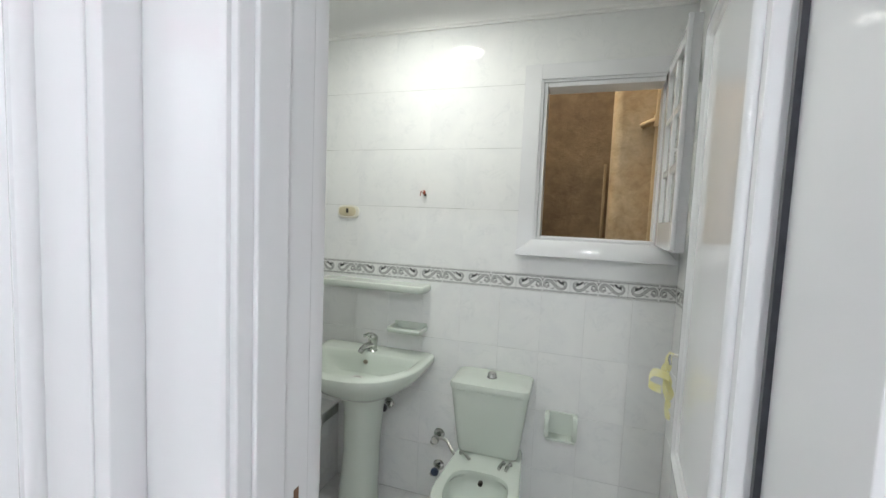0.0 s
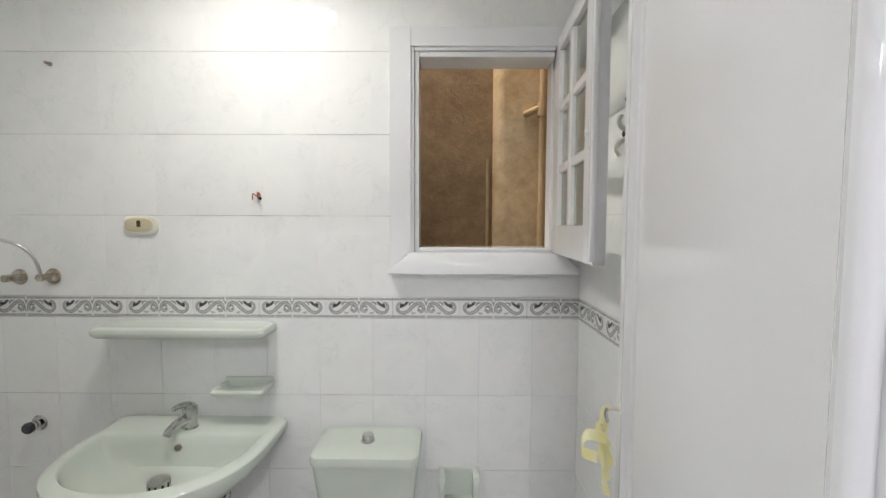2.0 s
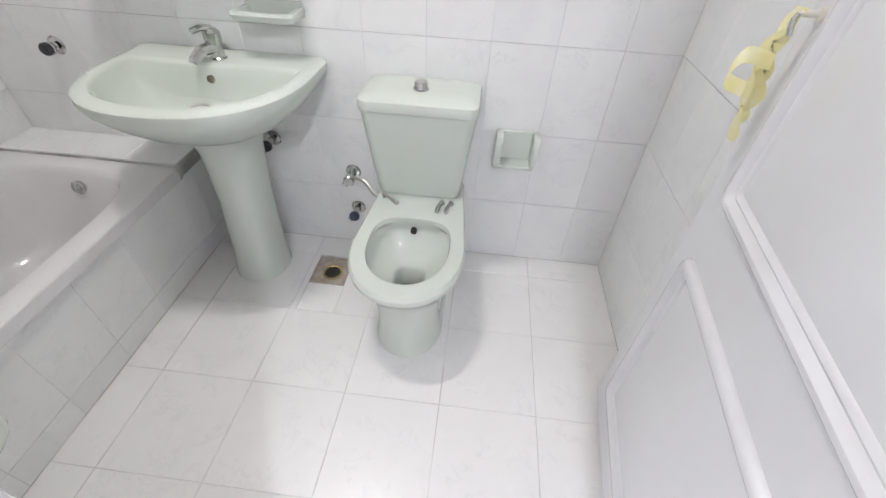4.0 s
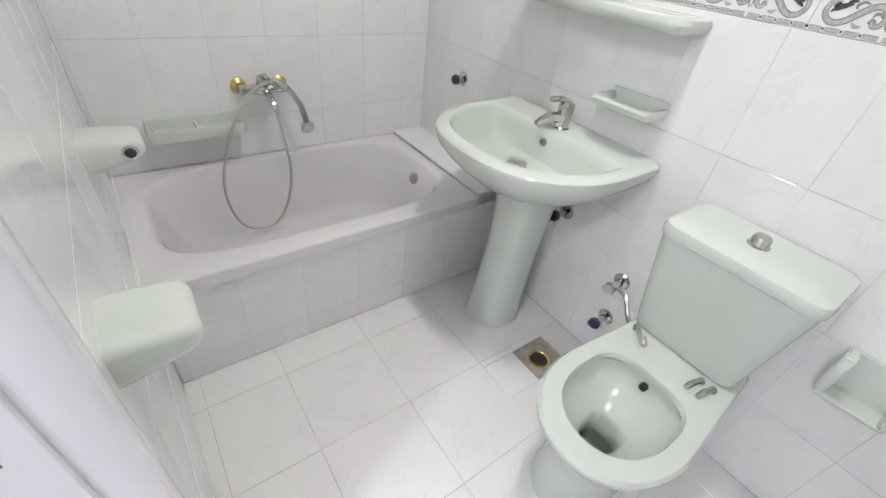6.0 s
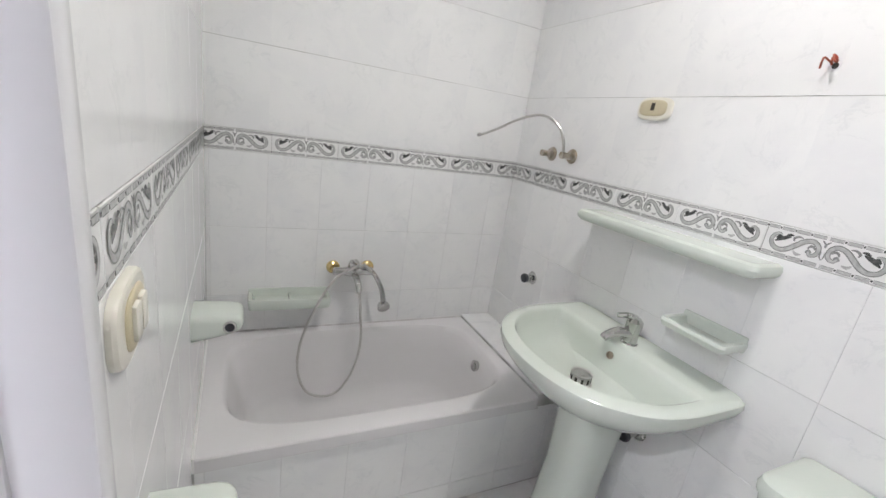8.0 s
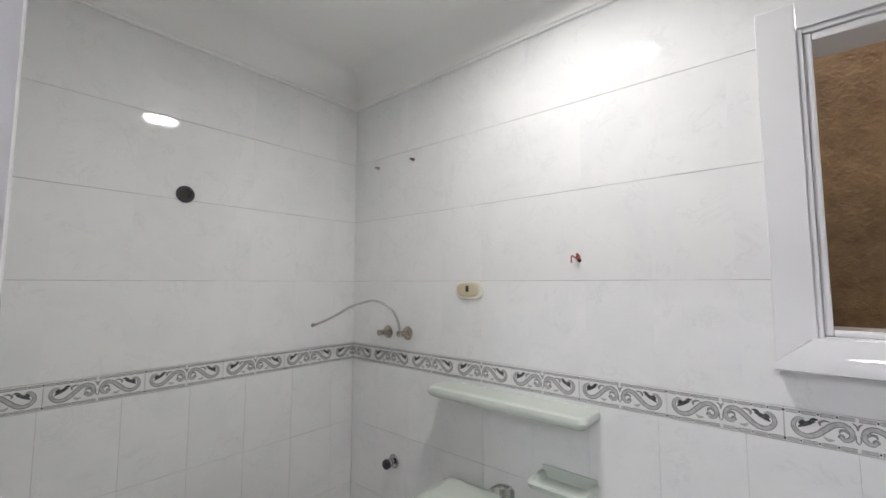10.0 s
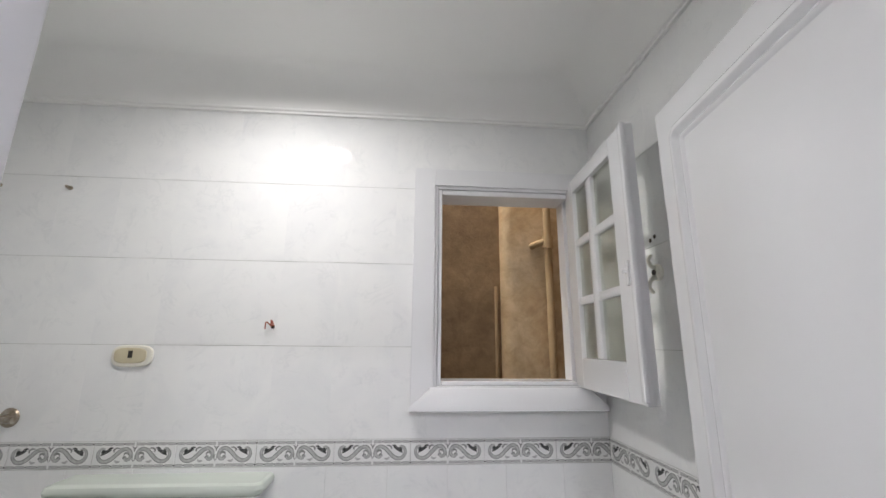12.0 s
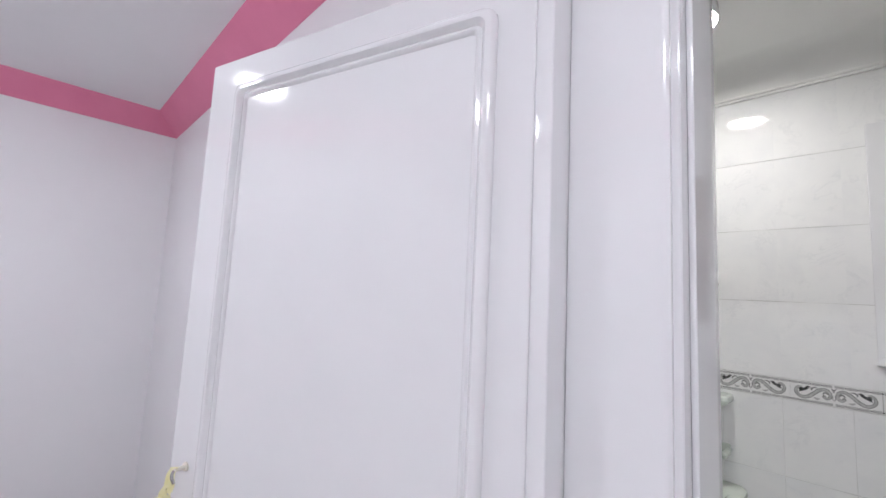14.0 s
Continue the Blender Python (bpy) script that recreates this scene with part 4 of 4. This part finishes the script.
def rail_bracket(x, ring_side, lift=0.0):
    """Ceramic bracket of a towel rail on the south wall, the socket facing its twin."""
    ob = thing("towel_rail_bracket", (x, 0, 0.76), "sage white ceramic towel rail bracket with an empty chrome socket", "towel bracket", "towel rail brackets")
    bm = bmesh.new()
    rings = []
    for y, hw, z0, z1 in ((-0.01, 0.063, 0.764, 0.843), (0.03, 0.062, 0.770, 0.842), (0.07, 0.061, 0.779, 0.840), (0.098, 0.060, 0.786, 0.838), (0.112, 0.057, 0.791, 0.835), (0.120, 0.051, 0.798, 0.829), (0.1235, 0.040, 0.806, 0.821)):
        z0, z1 = z0 + lift, z1 + lift
        ring = []
        r = min(0.016, (z1 - z0) / 2 - 0.001, hw - 0.001)
        for cx, cz, a0 in ((x + hw - r, z1 - r, 0), (x - hw + r, z1 - r, 90), (x - hw + r, z0 + r, 180), (x + hw - r, z0 + r, 270)):
            for k in range(5):
                a = radians(a0 + 90 * k / 4)
                ring.append(Vector((cx + r * math.cos(a), y, cz + r * math.sin(a))))
        rings.append(ring)
    loft(bm, rings)
    part("body", bm, M_CERAMIC, ob)
    fx = x + ring_side * 0.057
    bm = bmesh.new()
    lathe(bm, (fx, 0.090, 0.810 + lift), (ring_side, 0, 0), [(-0.01, 0.0180), (0.006, 0.0180), (0.007, 0.0155), (0.006, 0.0125), (0.002, 0.0125)], 20)
    part("socket", bm, M_CHROME, ob, "chrome socket ring")
    bm = bmesh.new()
    lathe(bm, (fx, 0.090, 0.810 + lift), (ring_side, 0, 0), [(-0.004, 0.0124), (0.004, 0.0124), (0.0042, 0.0)], 18)
    part("bore", bm, M_BLACK, ob, "dark empty bore")
    return ob


rail_bracket(0.580, 1, -0.028)
rail_bracket(1.285, -1)

# ---- wash basin ----
basin = thing("wash_basin", (0.975, 1.15, 0), "sage white pedestal wash basin with a chrome mixer tap", "wash basin")
bm = bmesh.new()
CX = 0.975
loft(bm, [superring(CX, 1.17, 0.10, 0.09, 0.10, 0.600, 2.2, 3), superring(CX, 1.17, 0.16, 0.16, 0.16, 0.635, 2.2, 3), superring(CX, 1.18, 0.245, 0.255, 0.175, 0.685, 2.2, 5), superring(CX, 1.185, 0.300, 0.315, 0.172, 0.735, 2.25, 8),
          superring(CX, 1.185, 0.322, 0.338, 0.173, 0.765, 2.3, 12), superring(CX, 1.185, 0.330, 0.346, 0.174, 0.788, 2.3, 14), superring(CX, 1.185, 0.328, 0.344, 0.173, 0.802, 2.3, 14), superring(CX, 1.185, 0.318, 0.332, 0.170, 0.810, 2.3, 14),
          superring(CX, 1.180, 0.290, 0.300, 0.048, 0.8125, 2.3, 12), superring(CX, 1.172, 0.282, 0.290, 0.044, 0.809, 2.3, 11), superring(CX, 1.166, 0.276, 0.281, 0.042, 0.800, 2.3, 10),
          superring(CX, 1.158, 0.266, 0.264, 0.044, 0.770, 2.3, 8), superring(CX, 1.145, 0.244, 0.232, 0.050, 0.735, 2.3, 6), superring(CX, 1.125, 0.203, 0.178, 0.062, 0.707, 2.2, 3.4), superring(CX, 1.098, 0.120, 0.098, 0.066, 0.692, 2.1, 2.2), superring(CX, 1.085, 0.040, 0.035, 0.035, 0.688, 2, 2)], True, True)
part("bowl", bm, M_CERAMIC, basin)
bm = bmesh.new()
loft(bm, [superring(CX - 0.010, 1.150, 0.104, 0.108, 0.10, 0.0, 2.3, 3), superring(CX - 0.010, 1.150, 0.103, 0.106, 0.10, 0.02, 2.3, 3), superring(CX - 0.008, 1.154, 0.095, 0.096, 0.09, 0.12, 2.3, 3), superring(CX - 0.003, 1.165, 0.088, 0.088, 0.09, 0.35, 2.3, 3), superring(CX, 1.17, 0.098, 0.095, 0.10, 0.55, 2.3, 3), superring(CX, 1.17, 0.118, 0.115, 0.12, 0.635, 2.3, 3)])
part("pedestal", bm, M_CERAMIC, basin)
bm = bmesh.new()
lathe(bm, (CX, 1.258, 0.809), (0, 0, 1), [(0, 0.026), (0.006, 0.027), (0.010, 0.023), (0.045, 0.023), (0.058, 0.026), (0.080, 0.026), (0.092, 0.016), (0.095, 0.0)], 22)
tap = part("tap", bm, M_CHROME, basin, "chrome single-lever tap")
bm = bmesh.new()
tube(bm, [(CX, 1.25, 0.848), (CX - 0.018, 1.215, 0.846), (CX - 0.030, 1.185, 0.830), (CX - 0.034, 1.176, 0.818)], (0.019, 0.013))
part("spout", bm, M_CHROME, tap)
bm = bmesh.new()
tube(bm, [(CX, 1.258, 0.898), (CX - 0.012, 1.235, 0.906), (CX - 0.028, 1.205, 0.902)], (0.012, 0.008))
part("lever", bm, M_CHROME, tap)
bm = bmesh.new()
lathe(bm, (CX - 0.010, 1.2005, 0.766), (0, -1, 0.12), [(-0.004, 0.013), (0.003, 0.013), (0.004, 0.010), (0.001, 0.009), (0.001, 0.0)], 18)
part("overflow", bm, M_RUST, basin, "small stained overflow ring")
bm = bmesh.new()
lathe(bm, (CX, 1.085, 0.687), (0, 0, 1), [(0, 0.037), (0.004, 0.038), (0.007, 0.033), (0.009, 0.031), (0.030, 0.031), (0.034, 0.034), (0.037, 0.033), (0.035, 0.027), (0.031, 0.025), (0.030, 0.012), (0.034, 0.010), (0.035, 0.0)], 22)
waste = part("waste", bm, M_STEEL, basin, "raised chrome waste strainer")
for k in range(10):
    a = radians(36 * k)
    c, q = math.cos(a), math.sin(a)
    bm = boxes(((-0.0035, -0.001, 0.699), (0.0035, 0.001, 0.715)))
    bmesh.ops.transform(bm, matrix=Matrix.Translation((CX + 0.0311 * c, 1.085 + 0.0311 * q, 0)) @ Matrix.Rotation(a + radians(90), 4, "Z"), verts=bm.verts)
    part("slot", bm, M_DARK, waste, smooth=False)

# ---- toilet ----
toilet = thing("toilet", (1.64, 1.0, 0), "sage white close-coupled toilet without a seat", "toilet")
bm = bmesh.new()
QX = 1.640
def bowl_ring(a, y_f, y_b, z, nb=3.0, cy=0.92):
    return superring(QX, cy, a, cy - y_f, y_b - cy, z, 2.15, nb)
def rim_ring(a, y_f, y_b, z, nb, narrow):
    pts = bowl_ring(a, y_f, y_b, z, nb)
    for p in pts:
        f = min(max((p.y - 0.95) / 0.3, 0), 1)
        p.x = QX + (p.x - QX) * (1 - (1 - narrow) * f * f * (3 - 2 * f))
    return pts
loft(bm, [bowl_ring(0.121, 0.770, 1.28, 0.0, 5), bowl_ring(0.118, 0.774, 1.28, 0.02, 5), bowl_ring(0.110, 0.786, 1.27, 0.08, 5), bowl_ring(0.111, 0.787, 1.28, 0.16, 5), bowl_ring(0.127, 0.775, 1.30, 0.235, 5), rim_ring(0.155, 0.740, 1.32, 0.305, 6, 0.95),
          rim_ring(0.174, 0.705, 1.338, 0.350, 8, 0.90), rim_ring(0.182, 0.690, 1.345, 0.375, 9, 0.87), rim_ring(0.183, 0.688, 1.345, 0.392, 9, 0.86), rim_ring(0.176, 0.696, 1.342, 0.402, 9, 0.86),
          bowl_ring(0.146, 0.735, 1.075, 0.4035, 3.2), bowl_ring(0.132, 0.752, 1.060, 0.400, 3.2), bowl_ring(0.128, 0.756, 1.056, 0.385, 3.2), bowl_ring(0.140, 0.748, 1.062, 0.365, 3.2), bowl_ring(0.136, 0.757, 1.058, 0.34, 3.0),
          bowl_ring(0.112, 0.790, 1.035, 0.305, 3.0), bowl_ring(0.082, 0.822, 1.000, 0.276, 3.4), bowl_ring(0.058, 0.840, 0.975, 0.256, 4.0), bowl_ring(0.050, 0.846, 0.968, 0.244, 4.0), bowl_ring(0.047, 0.849, 0.965, 0.20, 4.0), bowl_ring(0.045, 0.852, 0.962, 0.10, 4.0)], True, True)
part("bowl", bm, M_CERAMIC, toilet)
bm = bmesh.new()
loft(bm, [bowl_ring(0.0465, 0.8495, 0.9645, 0.1750, 4.0), bowl_ring(0.0455, 0.8505, 0.9635, 0.1754, 4.0)], False, True)
part("water", bm, M_WATER, toilet, "standing water", smooth=False)
bm = bmesh.new()
def tank_ring(hw, yf, z, r=0.035, yb=YN - 0.006):
    ring = [Vector((QX - 0.010 + hw, yb, z)), Vector((QX - 0.010 - hw, yb, z))]
    for cx, a0 in ((QX - 0.010 - hw + r, 180), (QX - 0.010 + hw - r, 270)):
        for k in range(7):
            a = radians(a0 + 90 * k / 6)
            ring.append(Vector((cx + r * math.cos(a), yf + r + r * math.sin(a), z)))
    return ring
loft(bm, [tank_ring(0.130, 1.200, 0.402), tank_ring(0.146, 1.184, 0.410), tank_ring(0.150, 1.180, 0.43), tank_ring(0.166, 1.168, 0.56), tank_ring(0.182, 1.158, 0.69), tank_ring(0.186, 1.156, 0.722)])
tank = part("cistern", bm, M_CERAMIC, toilet, "tapered sage white cistern")
bm = bmesh.new()
loft(bm, [tank_ring(0.184, 1.158, 0.7225), tank_ring(0.190, 1.150, 0.726), tank_ring(0.192, 1.148, 0.742), tank_ring(0.188, 1.153, 0.757), tank_ring(0.172, 1.172, 0.766, 0.03), tank_ring(0.12, 1.22, 0.770, 0.03)])
lid = part("cistern_lid", bm, M_CERAMIC, toilet, "rounded cistern lid")
bm = bmesh.new()
lathe(bm, (1.629, 1.252, 0.768), (0, 0, 1), [(0, 0.026), (0.004, 0.026), (0.006, 0.022), (0.007, 0.0215), (0.022, 0.0215), (0.027, 0.018), (0.028, 0.0)], 24)
part("flush_button", bm, M_CHROME, lid, "round chrome push button")
bm = bmesh.new()
tube(bm, [(1.510, 1.162, 0.402), (1.510, 1.158, 0.420), (1.530, 1.142, 0.424), (1.555, 1.128, 0.416)], 0.006)
lathe(bm, (1.556, 1.127, 0.418), (0.5, -0.4, -0.2), [(-0.012, 0.009), (0.012, 0.009), (0.016, 0.005)], 12)
part("bidet_nozzle", bm, M_STEEL, toilet, "steel bidet nozzle pipe")
for dx in (0.0, 0.032):
    bm = bmesh.new()
    lathe(bm, (1.720 + dx, 1.155, 0.402), (0, 0, 1), [(0, 0.011), (0.006, 0.011), (0.008, 0.007), (0.014, 0.007)], 12)
    tube(bm, [(1.720 + dx, 1.155, 0.412), (1.712 + dx, 1.12, 0.414), (1.708 + dx, 1.095, 0.411)], 0.008)
    part("seat_bolt", bm, M_CHROME, toilet, "chrome seat fixing")
bm = bmesh.new()
lathe(bm, (QX - 0.005, 1.053, 0.350), (0, -1, -0.1), [(-0.01, 0.011), (0.006, 0.011), (0.007, 0.007), (0.003, 0.006)], 14)
part("rim_jet", bm, M_DARK, toilet, "dark jet opening")


# ---- valves ----
def stop_valve(x, z, knob, label, down=True, dirty=False, reach=0.06):
    """A wall stop valve: rosette, body, outlet and knob, out from the north wall."""
    ob = thing("stop_valve", (x, YN, z), label, "valve")
    mt = M_RUST if dirty else M_CHROME
    bm = bmesh.new()
    lathe(bm, (x, YN + 0.001, z), (0, -1, 0), [(0, 0.030), (0.003, 0.031), (0.009, 0.027), (0.013, 0.014), (reach - 0.020, 0.012), (reach - 0.012, 0.014), (reach, 0.014)], 22)
    part("body", bm, mt, ob)
    bm = bmesh.new()
    if reach < 0.05:
        lathe(bm, (x, YN - 0.018, z), (-0.4, -0.2, -0.9), [(0, 0.009), (0.022, 0.009), (0.024, 0.006)], 16)
    elif down:
        lathe(bm, (x, YN - 0.045, z), (-0.6, -0.3, -0.75), [(0, 0.010), (0.024, 0.010), (0.026, 0.012), (0.040, 0.012), (0.041, 0.006)], 16)
    else:
        lathe(bm, (x, YN - 0.045, z), (1, 0, 0), [(0, 0.009), (0.03, 0.009), (0.032, 0.012), (0.05, 0.012)], 16)
    part("outlet", bm, mt, ob)
    if knob is not None:
        bm = bmesh.new()
        lathe(bm, (x, YN - reach + 0.002, z), (0, -1, 0), [(0, 0.016), (0.004, 0.021), (0.016, 0.022), (0.022, 0.018), (0.023, 0.0)], 10)
        part("knob", bm, knob, ob)
    return ob


stop_valve(1.338, 0.372, M_CHROME, "chrome stop valve beside the toilet with a short hose")
stop_valve(1.342, 0.196, M_BLUE, "chrome stop valve with a dark blue knob beside the toilet")
stop_valve(1.034, 0.490, M_BLACK, "stop valve with a dark knob behind the basin pedestal")
stop_valve(0.315, 0.775, M_BLACK, "chrome stop valve on the wall above the tub ledge", reach=0.036)
stop_valve(0.268, 1.352, None, "stained chrome water outlet on the wall above the border", False, True)
stop_valve(0.398, 1.355, None, "stained chrome water valve with a free flexible hose", False, True)
bm = bmesh.new()
tube(bm, [(0.398, 1.310, 1.36), (0.402, 1.29, 1.42), (0.375, 1.265, 1.475), (0.30, 1.235, 1.502), (0.215, 1.19, 1.477), (0.13, 1.145, 1.427), (0.062, 1.11, 1.394), (0.046, 1.10, 1.389)], 0.0058, 8, 10)
fh = thing("flexible_hose", (0.398, 1.31, 1.36), "braided steel flexible hose sticking out with a free end", "hose")
part("braid", bm, M_STEEL, fh)
bm = bmesh.new()
lathe(bm, (0.048, 1.101, 1.3895), (-1, -0.7, -0.35), [(-0.004, 0.006), (0.0, 0.0085), (0.012, 0.0085), (0.014, 0.005)], 10)
part("end_nut", bm, M_CHROME, fh)
bm = bmesh.new()
tube(bm, [(1.352, 1.305, 0.376), (1.400, 1.285, 0.384), (1.446, 1.250, 0.352), (1.482, 1.215, 0.362), (1.512, 1.168, 0.398)], 0.0078, 8, 10)
ih = thing("inlet_hose", (1.35, 1.3, 0.376), "short braided steel hose from the valve to the toilet", "hose")
part("braid", bm, M_STEEL, ih)

# ---- electrics and small wall marks ----
outlet = thing("shaver_outlet", (0.747, YN, 1.552), "cream oval wall outlet with a beige insert", "outlet")
def oval_plate(m, w, h, d, mt, nm, parent, n=3.2):
    bm = bmesh.new()
    rings = []
    for s, z in ((1.0, 0.0), (1.0, d * 0.5), (0.96, d * 0.85), (0.88, d)):
        ring = []
        for i in range(40):
            t = 2 * math.pi * i / 40
            c, q = math.cos(t), math.sin(t)
            ring.append(m @ Vector((w / 2 * s * math.copysign(abs(c) ** (2 / n), c), h / 2 * s * math.copysign(abs(q) ** (2 / n), q), z)))
        rings.append(ring)
    loft(bm, rings)
    return part(nm, bm, mt, parent)
pm = plane_matrix((0.747, YN, 1.552), (1, 0, 0), (0, 0, 1))
oval_plate(pm, 0.134, 0.074, 0.010, M_CREAM, "plate", outlet)
pi = oval_plate(pm @ Matrix.Translation((-0.003, 0.002, 0.009)), 0.106, 0.052, 0.004, M_BEIGE, "insert", outlet)
part("socket_slot", boxes(((0.738, YN - 0.0145, 1.546), (0.752, YN - 0.012, 1.570))), M_DARK, pi, "dark socket slot", smooth=False)
sw = thing("light_switch", (1.20, 0, 1.12), "cream oval light switch with two rockers beside the doorway", "light switch")
SWX = 1.300
SWY = SY + SK * SWX
sm = plane_matrix((SWX, SWY, 1.150), (-1 / math.hypot(1, SK), -SK / math.hypot(1, SK), 0), (0, 0, 1))
oval_plate(sm, 0.135, 0.088, 0.011, M_CREAM, "plate", sw)
ins = oval_plate(sm @ Matrix.Translation((0, 0, 0.010)), 0.086, 0.062, 0.004, M_BEIGE, "insert", sw)
for dx in (-0.014, 0.014):
    bm = boxes(((SWX + dx - 0.011, SWY + 0.012, 1.130), (SWX + dx + 0.011, SWY + 0.019, 1.170)), bevel=0.002)
    part("rocker", bm, M_CREAM, sw, "white rocker")
wires = thing("wire_hole", (1.202, YN, 1.664), "small hole in the tiles with red wire ends", "wires")
bm = bmesh.new()
rnd = random.Random(3)
ring0 = [(1.202 + rnd.uniform(0.010, 0.016) * math.cos(t), 1.662 + rnd.uniform(0.013, 0.019) * math.sin(t)) for t in [2 * math.pi * i / 12 for i in range(12)]]
loft(bm, [[Vector((x, YN + 0.0, z)) for x, z in ring0], [Vector((x, YN - 0.0012, z)) for x, z in ring0]])
part("plaster_patch", bm, M_WALLPAINT, wires, "chipped white plaster")
bm = bmesh.new()
for j in range(3):
    x, z = 1.200 + rnd.uniform(-0.008, 0.008), 1.666 + rnd.uniform(-0.006, 0.008)
    tube(bm, [(x, YN, z), (x - 0.004, YN - 0.014, z + 0.006), (x - 0.010 + 0.008 * j, YN - 0.024, z + 0.010 * (1 - j)), (x - 0.014 + 0.012 * j, YN - 0.018, z - 0.012)], 0.0022, 6, 5)
part("wire_ends", bm, M_COPPER, wires, "red insulated wire ends")
bm = bmesh.new()
lathe(bm, (1.204, YN - 0.0005, 1.656), (0, -1, 0), [(0, 0.007), (0.0012, 0.007), (0.0014, 0.0)], 12)
part("bore", bm, M_DARK, wires)
for x, z in ((0.183, 2.155), (0.426, 2.153)):
    bm = bmesh.new()
    lathe(bm, (x, YN + 0.001, z), (0, -1, 0), [(0, 0.0085), (0.004, 0.0085), (0.005, 0.006), (0.022, 0.0055), (0.024, 0.003)], 12)
    tagged(part("wall_plug", bm, M_RUST, None), "grey wall plug with a screw end in the tiles", "wall plug", "wall plugs")
sp = thing("shower_outlet", (0, 0.563, 1.917), "open black pipe end in the tiled wall over the tub", "pipe end")
bm = bmesh.new()
lathe(bm, (-0.001, 0.563, 1.917), (1, 0, 0), [(0, 0.032), (0.005, 0.032), (0.009, 0.028), (0.009, 0.020), (0.003, 0.019)], 24)
part("flange", bm, M_BLACK, sp)
bm = bmesh.new()
lathe(bm, (0.0, 0.563, 1.917), (1, 0, 0), [(0, 0.0185), (0.004, 0.0185), (0.0042, 0.0)], 20)
part("bore", bm, M_DARK, sp)

# ---- floor drain ----
GX0, GX1, GY0, GY1 = 1.188, 1.335, 1.072, 1.228
drain = thing("floor_drain", (1.26, 1.15, 0), "square stained floor drain with a round open hole", "floor drain")
bm = bmesh.new()
loft(bm, [[Vector((x, y, z)) for x, y in ((GX0 + i, GY0 + i), (GX1 - i, GY0 + i), (GX1 - i, GY1 - i), (GX0 + i, GY1 - i))] for i, z in ((0, -0.006), (0, 0.001), (0.006, 0.002), (0.010, -0.001))])
part("tray", bm, mottled("drain_stone", (0.46, 0.42, 0.37), (0.33, 0.27, 0.21), 30.0, 0.6, 0, 0.3), drain)
bm = bmesh.new()
lathe(bm, (1.268, 1.14, -0.001), (0, 0, 1), [(0, 0.042), (0.003, 0.042), (0.004, 0.036), (0.001, 0.033)], 26)
part("ring", bm, M_BRASS, drain, "tarnished brass ring")
bm = bmesh.new()
lathe(bm, (1.268, 1.14, -0.001), (0, 0, 1), [(0, 0.0325), (0.0012, 0.0325), (0.0014, 0.0)], 24)
part("bore", bm, M_DARK, drain, "dark hole")

# ---- tiles of the walls, the tub and the floor ----
random.seed(11)
LOW = [0.0, 0.295, 0.595, 0.895, B0]
HIGH = [B1, 1.590, 1.895, 2.200, ZC]
NT = plane_matrix((0, YN, 0), (1, 0, 0), (0, 0, 1))
WT = plane_matrix((0, 0, 0), (0, 1, 0), (0, 0, 1))
ET = plane_matrix((XE, 0, 0), (0, -1, 0), (0, 0, 1))
ST = plane_matrix((0, 0, 0), (-1, 0, 0), (0, 0, 1))
sk = math.hypot(1.0, SK)
SL_T = plane_matrix((0, SY, 0), (-1 / sk, -SK / sk, 0), (0, 0, 1))
WIN = (CX0 + 0.03, 1.40, CX1 - 0.03, CZ1 - 0.03)
DOOR = (-DX1 - 0.02, -0.1, -DX0 + 0.02, DTOP + 0.02)
n_us, w_us = lines(2.245, 0.2055, 0, XE), lines(0.200, 0.2065, SY, YN)
s_us, e_us = lines(-1.30, 0.2055, -DX0 + 0.034, 0), lines(-1.16, 0.2055, -YN, 0)
for par, base, us, holes, bs in ((wall_north, NT, n_us, (WIN,), lines(2.222, 0.258, 0, XE)), (wall_west, WT, w_us, (), lines(0.211, 0.258, SY, YN)),
                                 (wall_south, SL_T, s_us, (), lines(-1.349, 0.258, -DX0 + 0.034, 0)), (wall_east, ET, e_us, (), lines(-1.095, 0.258, -YN, 0))):
    lay_tiles(par, base, us, LOW, 0.0006, 0.0016, M_TILE, holes, "tile", 0.0005)
    lay_tiles(par, base, us, HIGH, 0.0, 0.0020, M_TILE, holes, "tile", 0.00005)
    lay_border(par, base, bs)
lay_tiles(wall_south, ST, lines(-1.30, 0.2055, -XE, -DX0 + 0.034), LOW[:4] + HIGH, 0.0004, 0.0016, M_TILE, (DOOR,), "tile", 0.0005)
FT = plane_matrix((TX, 0, 0), (0, 1, 0), (0, 0, 1))
lay_tiles(tub_front, FT, lines(0.232, 0.2045, 0.003, YN), [0.0, 0.092, TZ - 0.047], 0.0006, 0.0014, M_TILE, (), "tile", 0.0006)
LT = plane_matrix((0, 0, 0.438), (1, 0, 0), (0, 1, 0))
lay_tiles(ledge_body, LT, lines(0.10, 0.203, 0.0, TX), [TY, YN], 0.0018, 0.002, M_TILE)
FLOOR = plane_matrix((0, 0, 0), (1, 0, 0), (0, 1, 0))
lay_tiles(floor, FLOOR, lines(2.102, 0.3135, TX, XE), [-0.20] + lines(0.297, 0.314, 0.045, YN), 0.0013, 0.0010, M_FLOOR, ((GX0 - 0.001, GY0 - 0.001, GX1 + 0.001, GY1 + 0.001),))
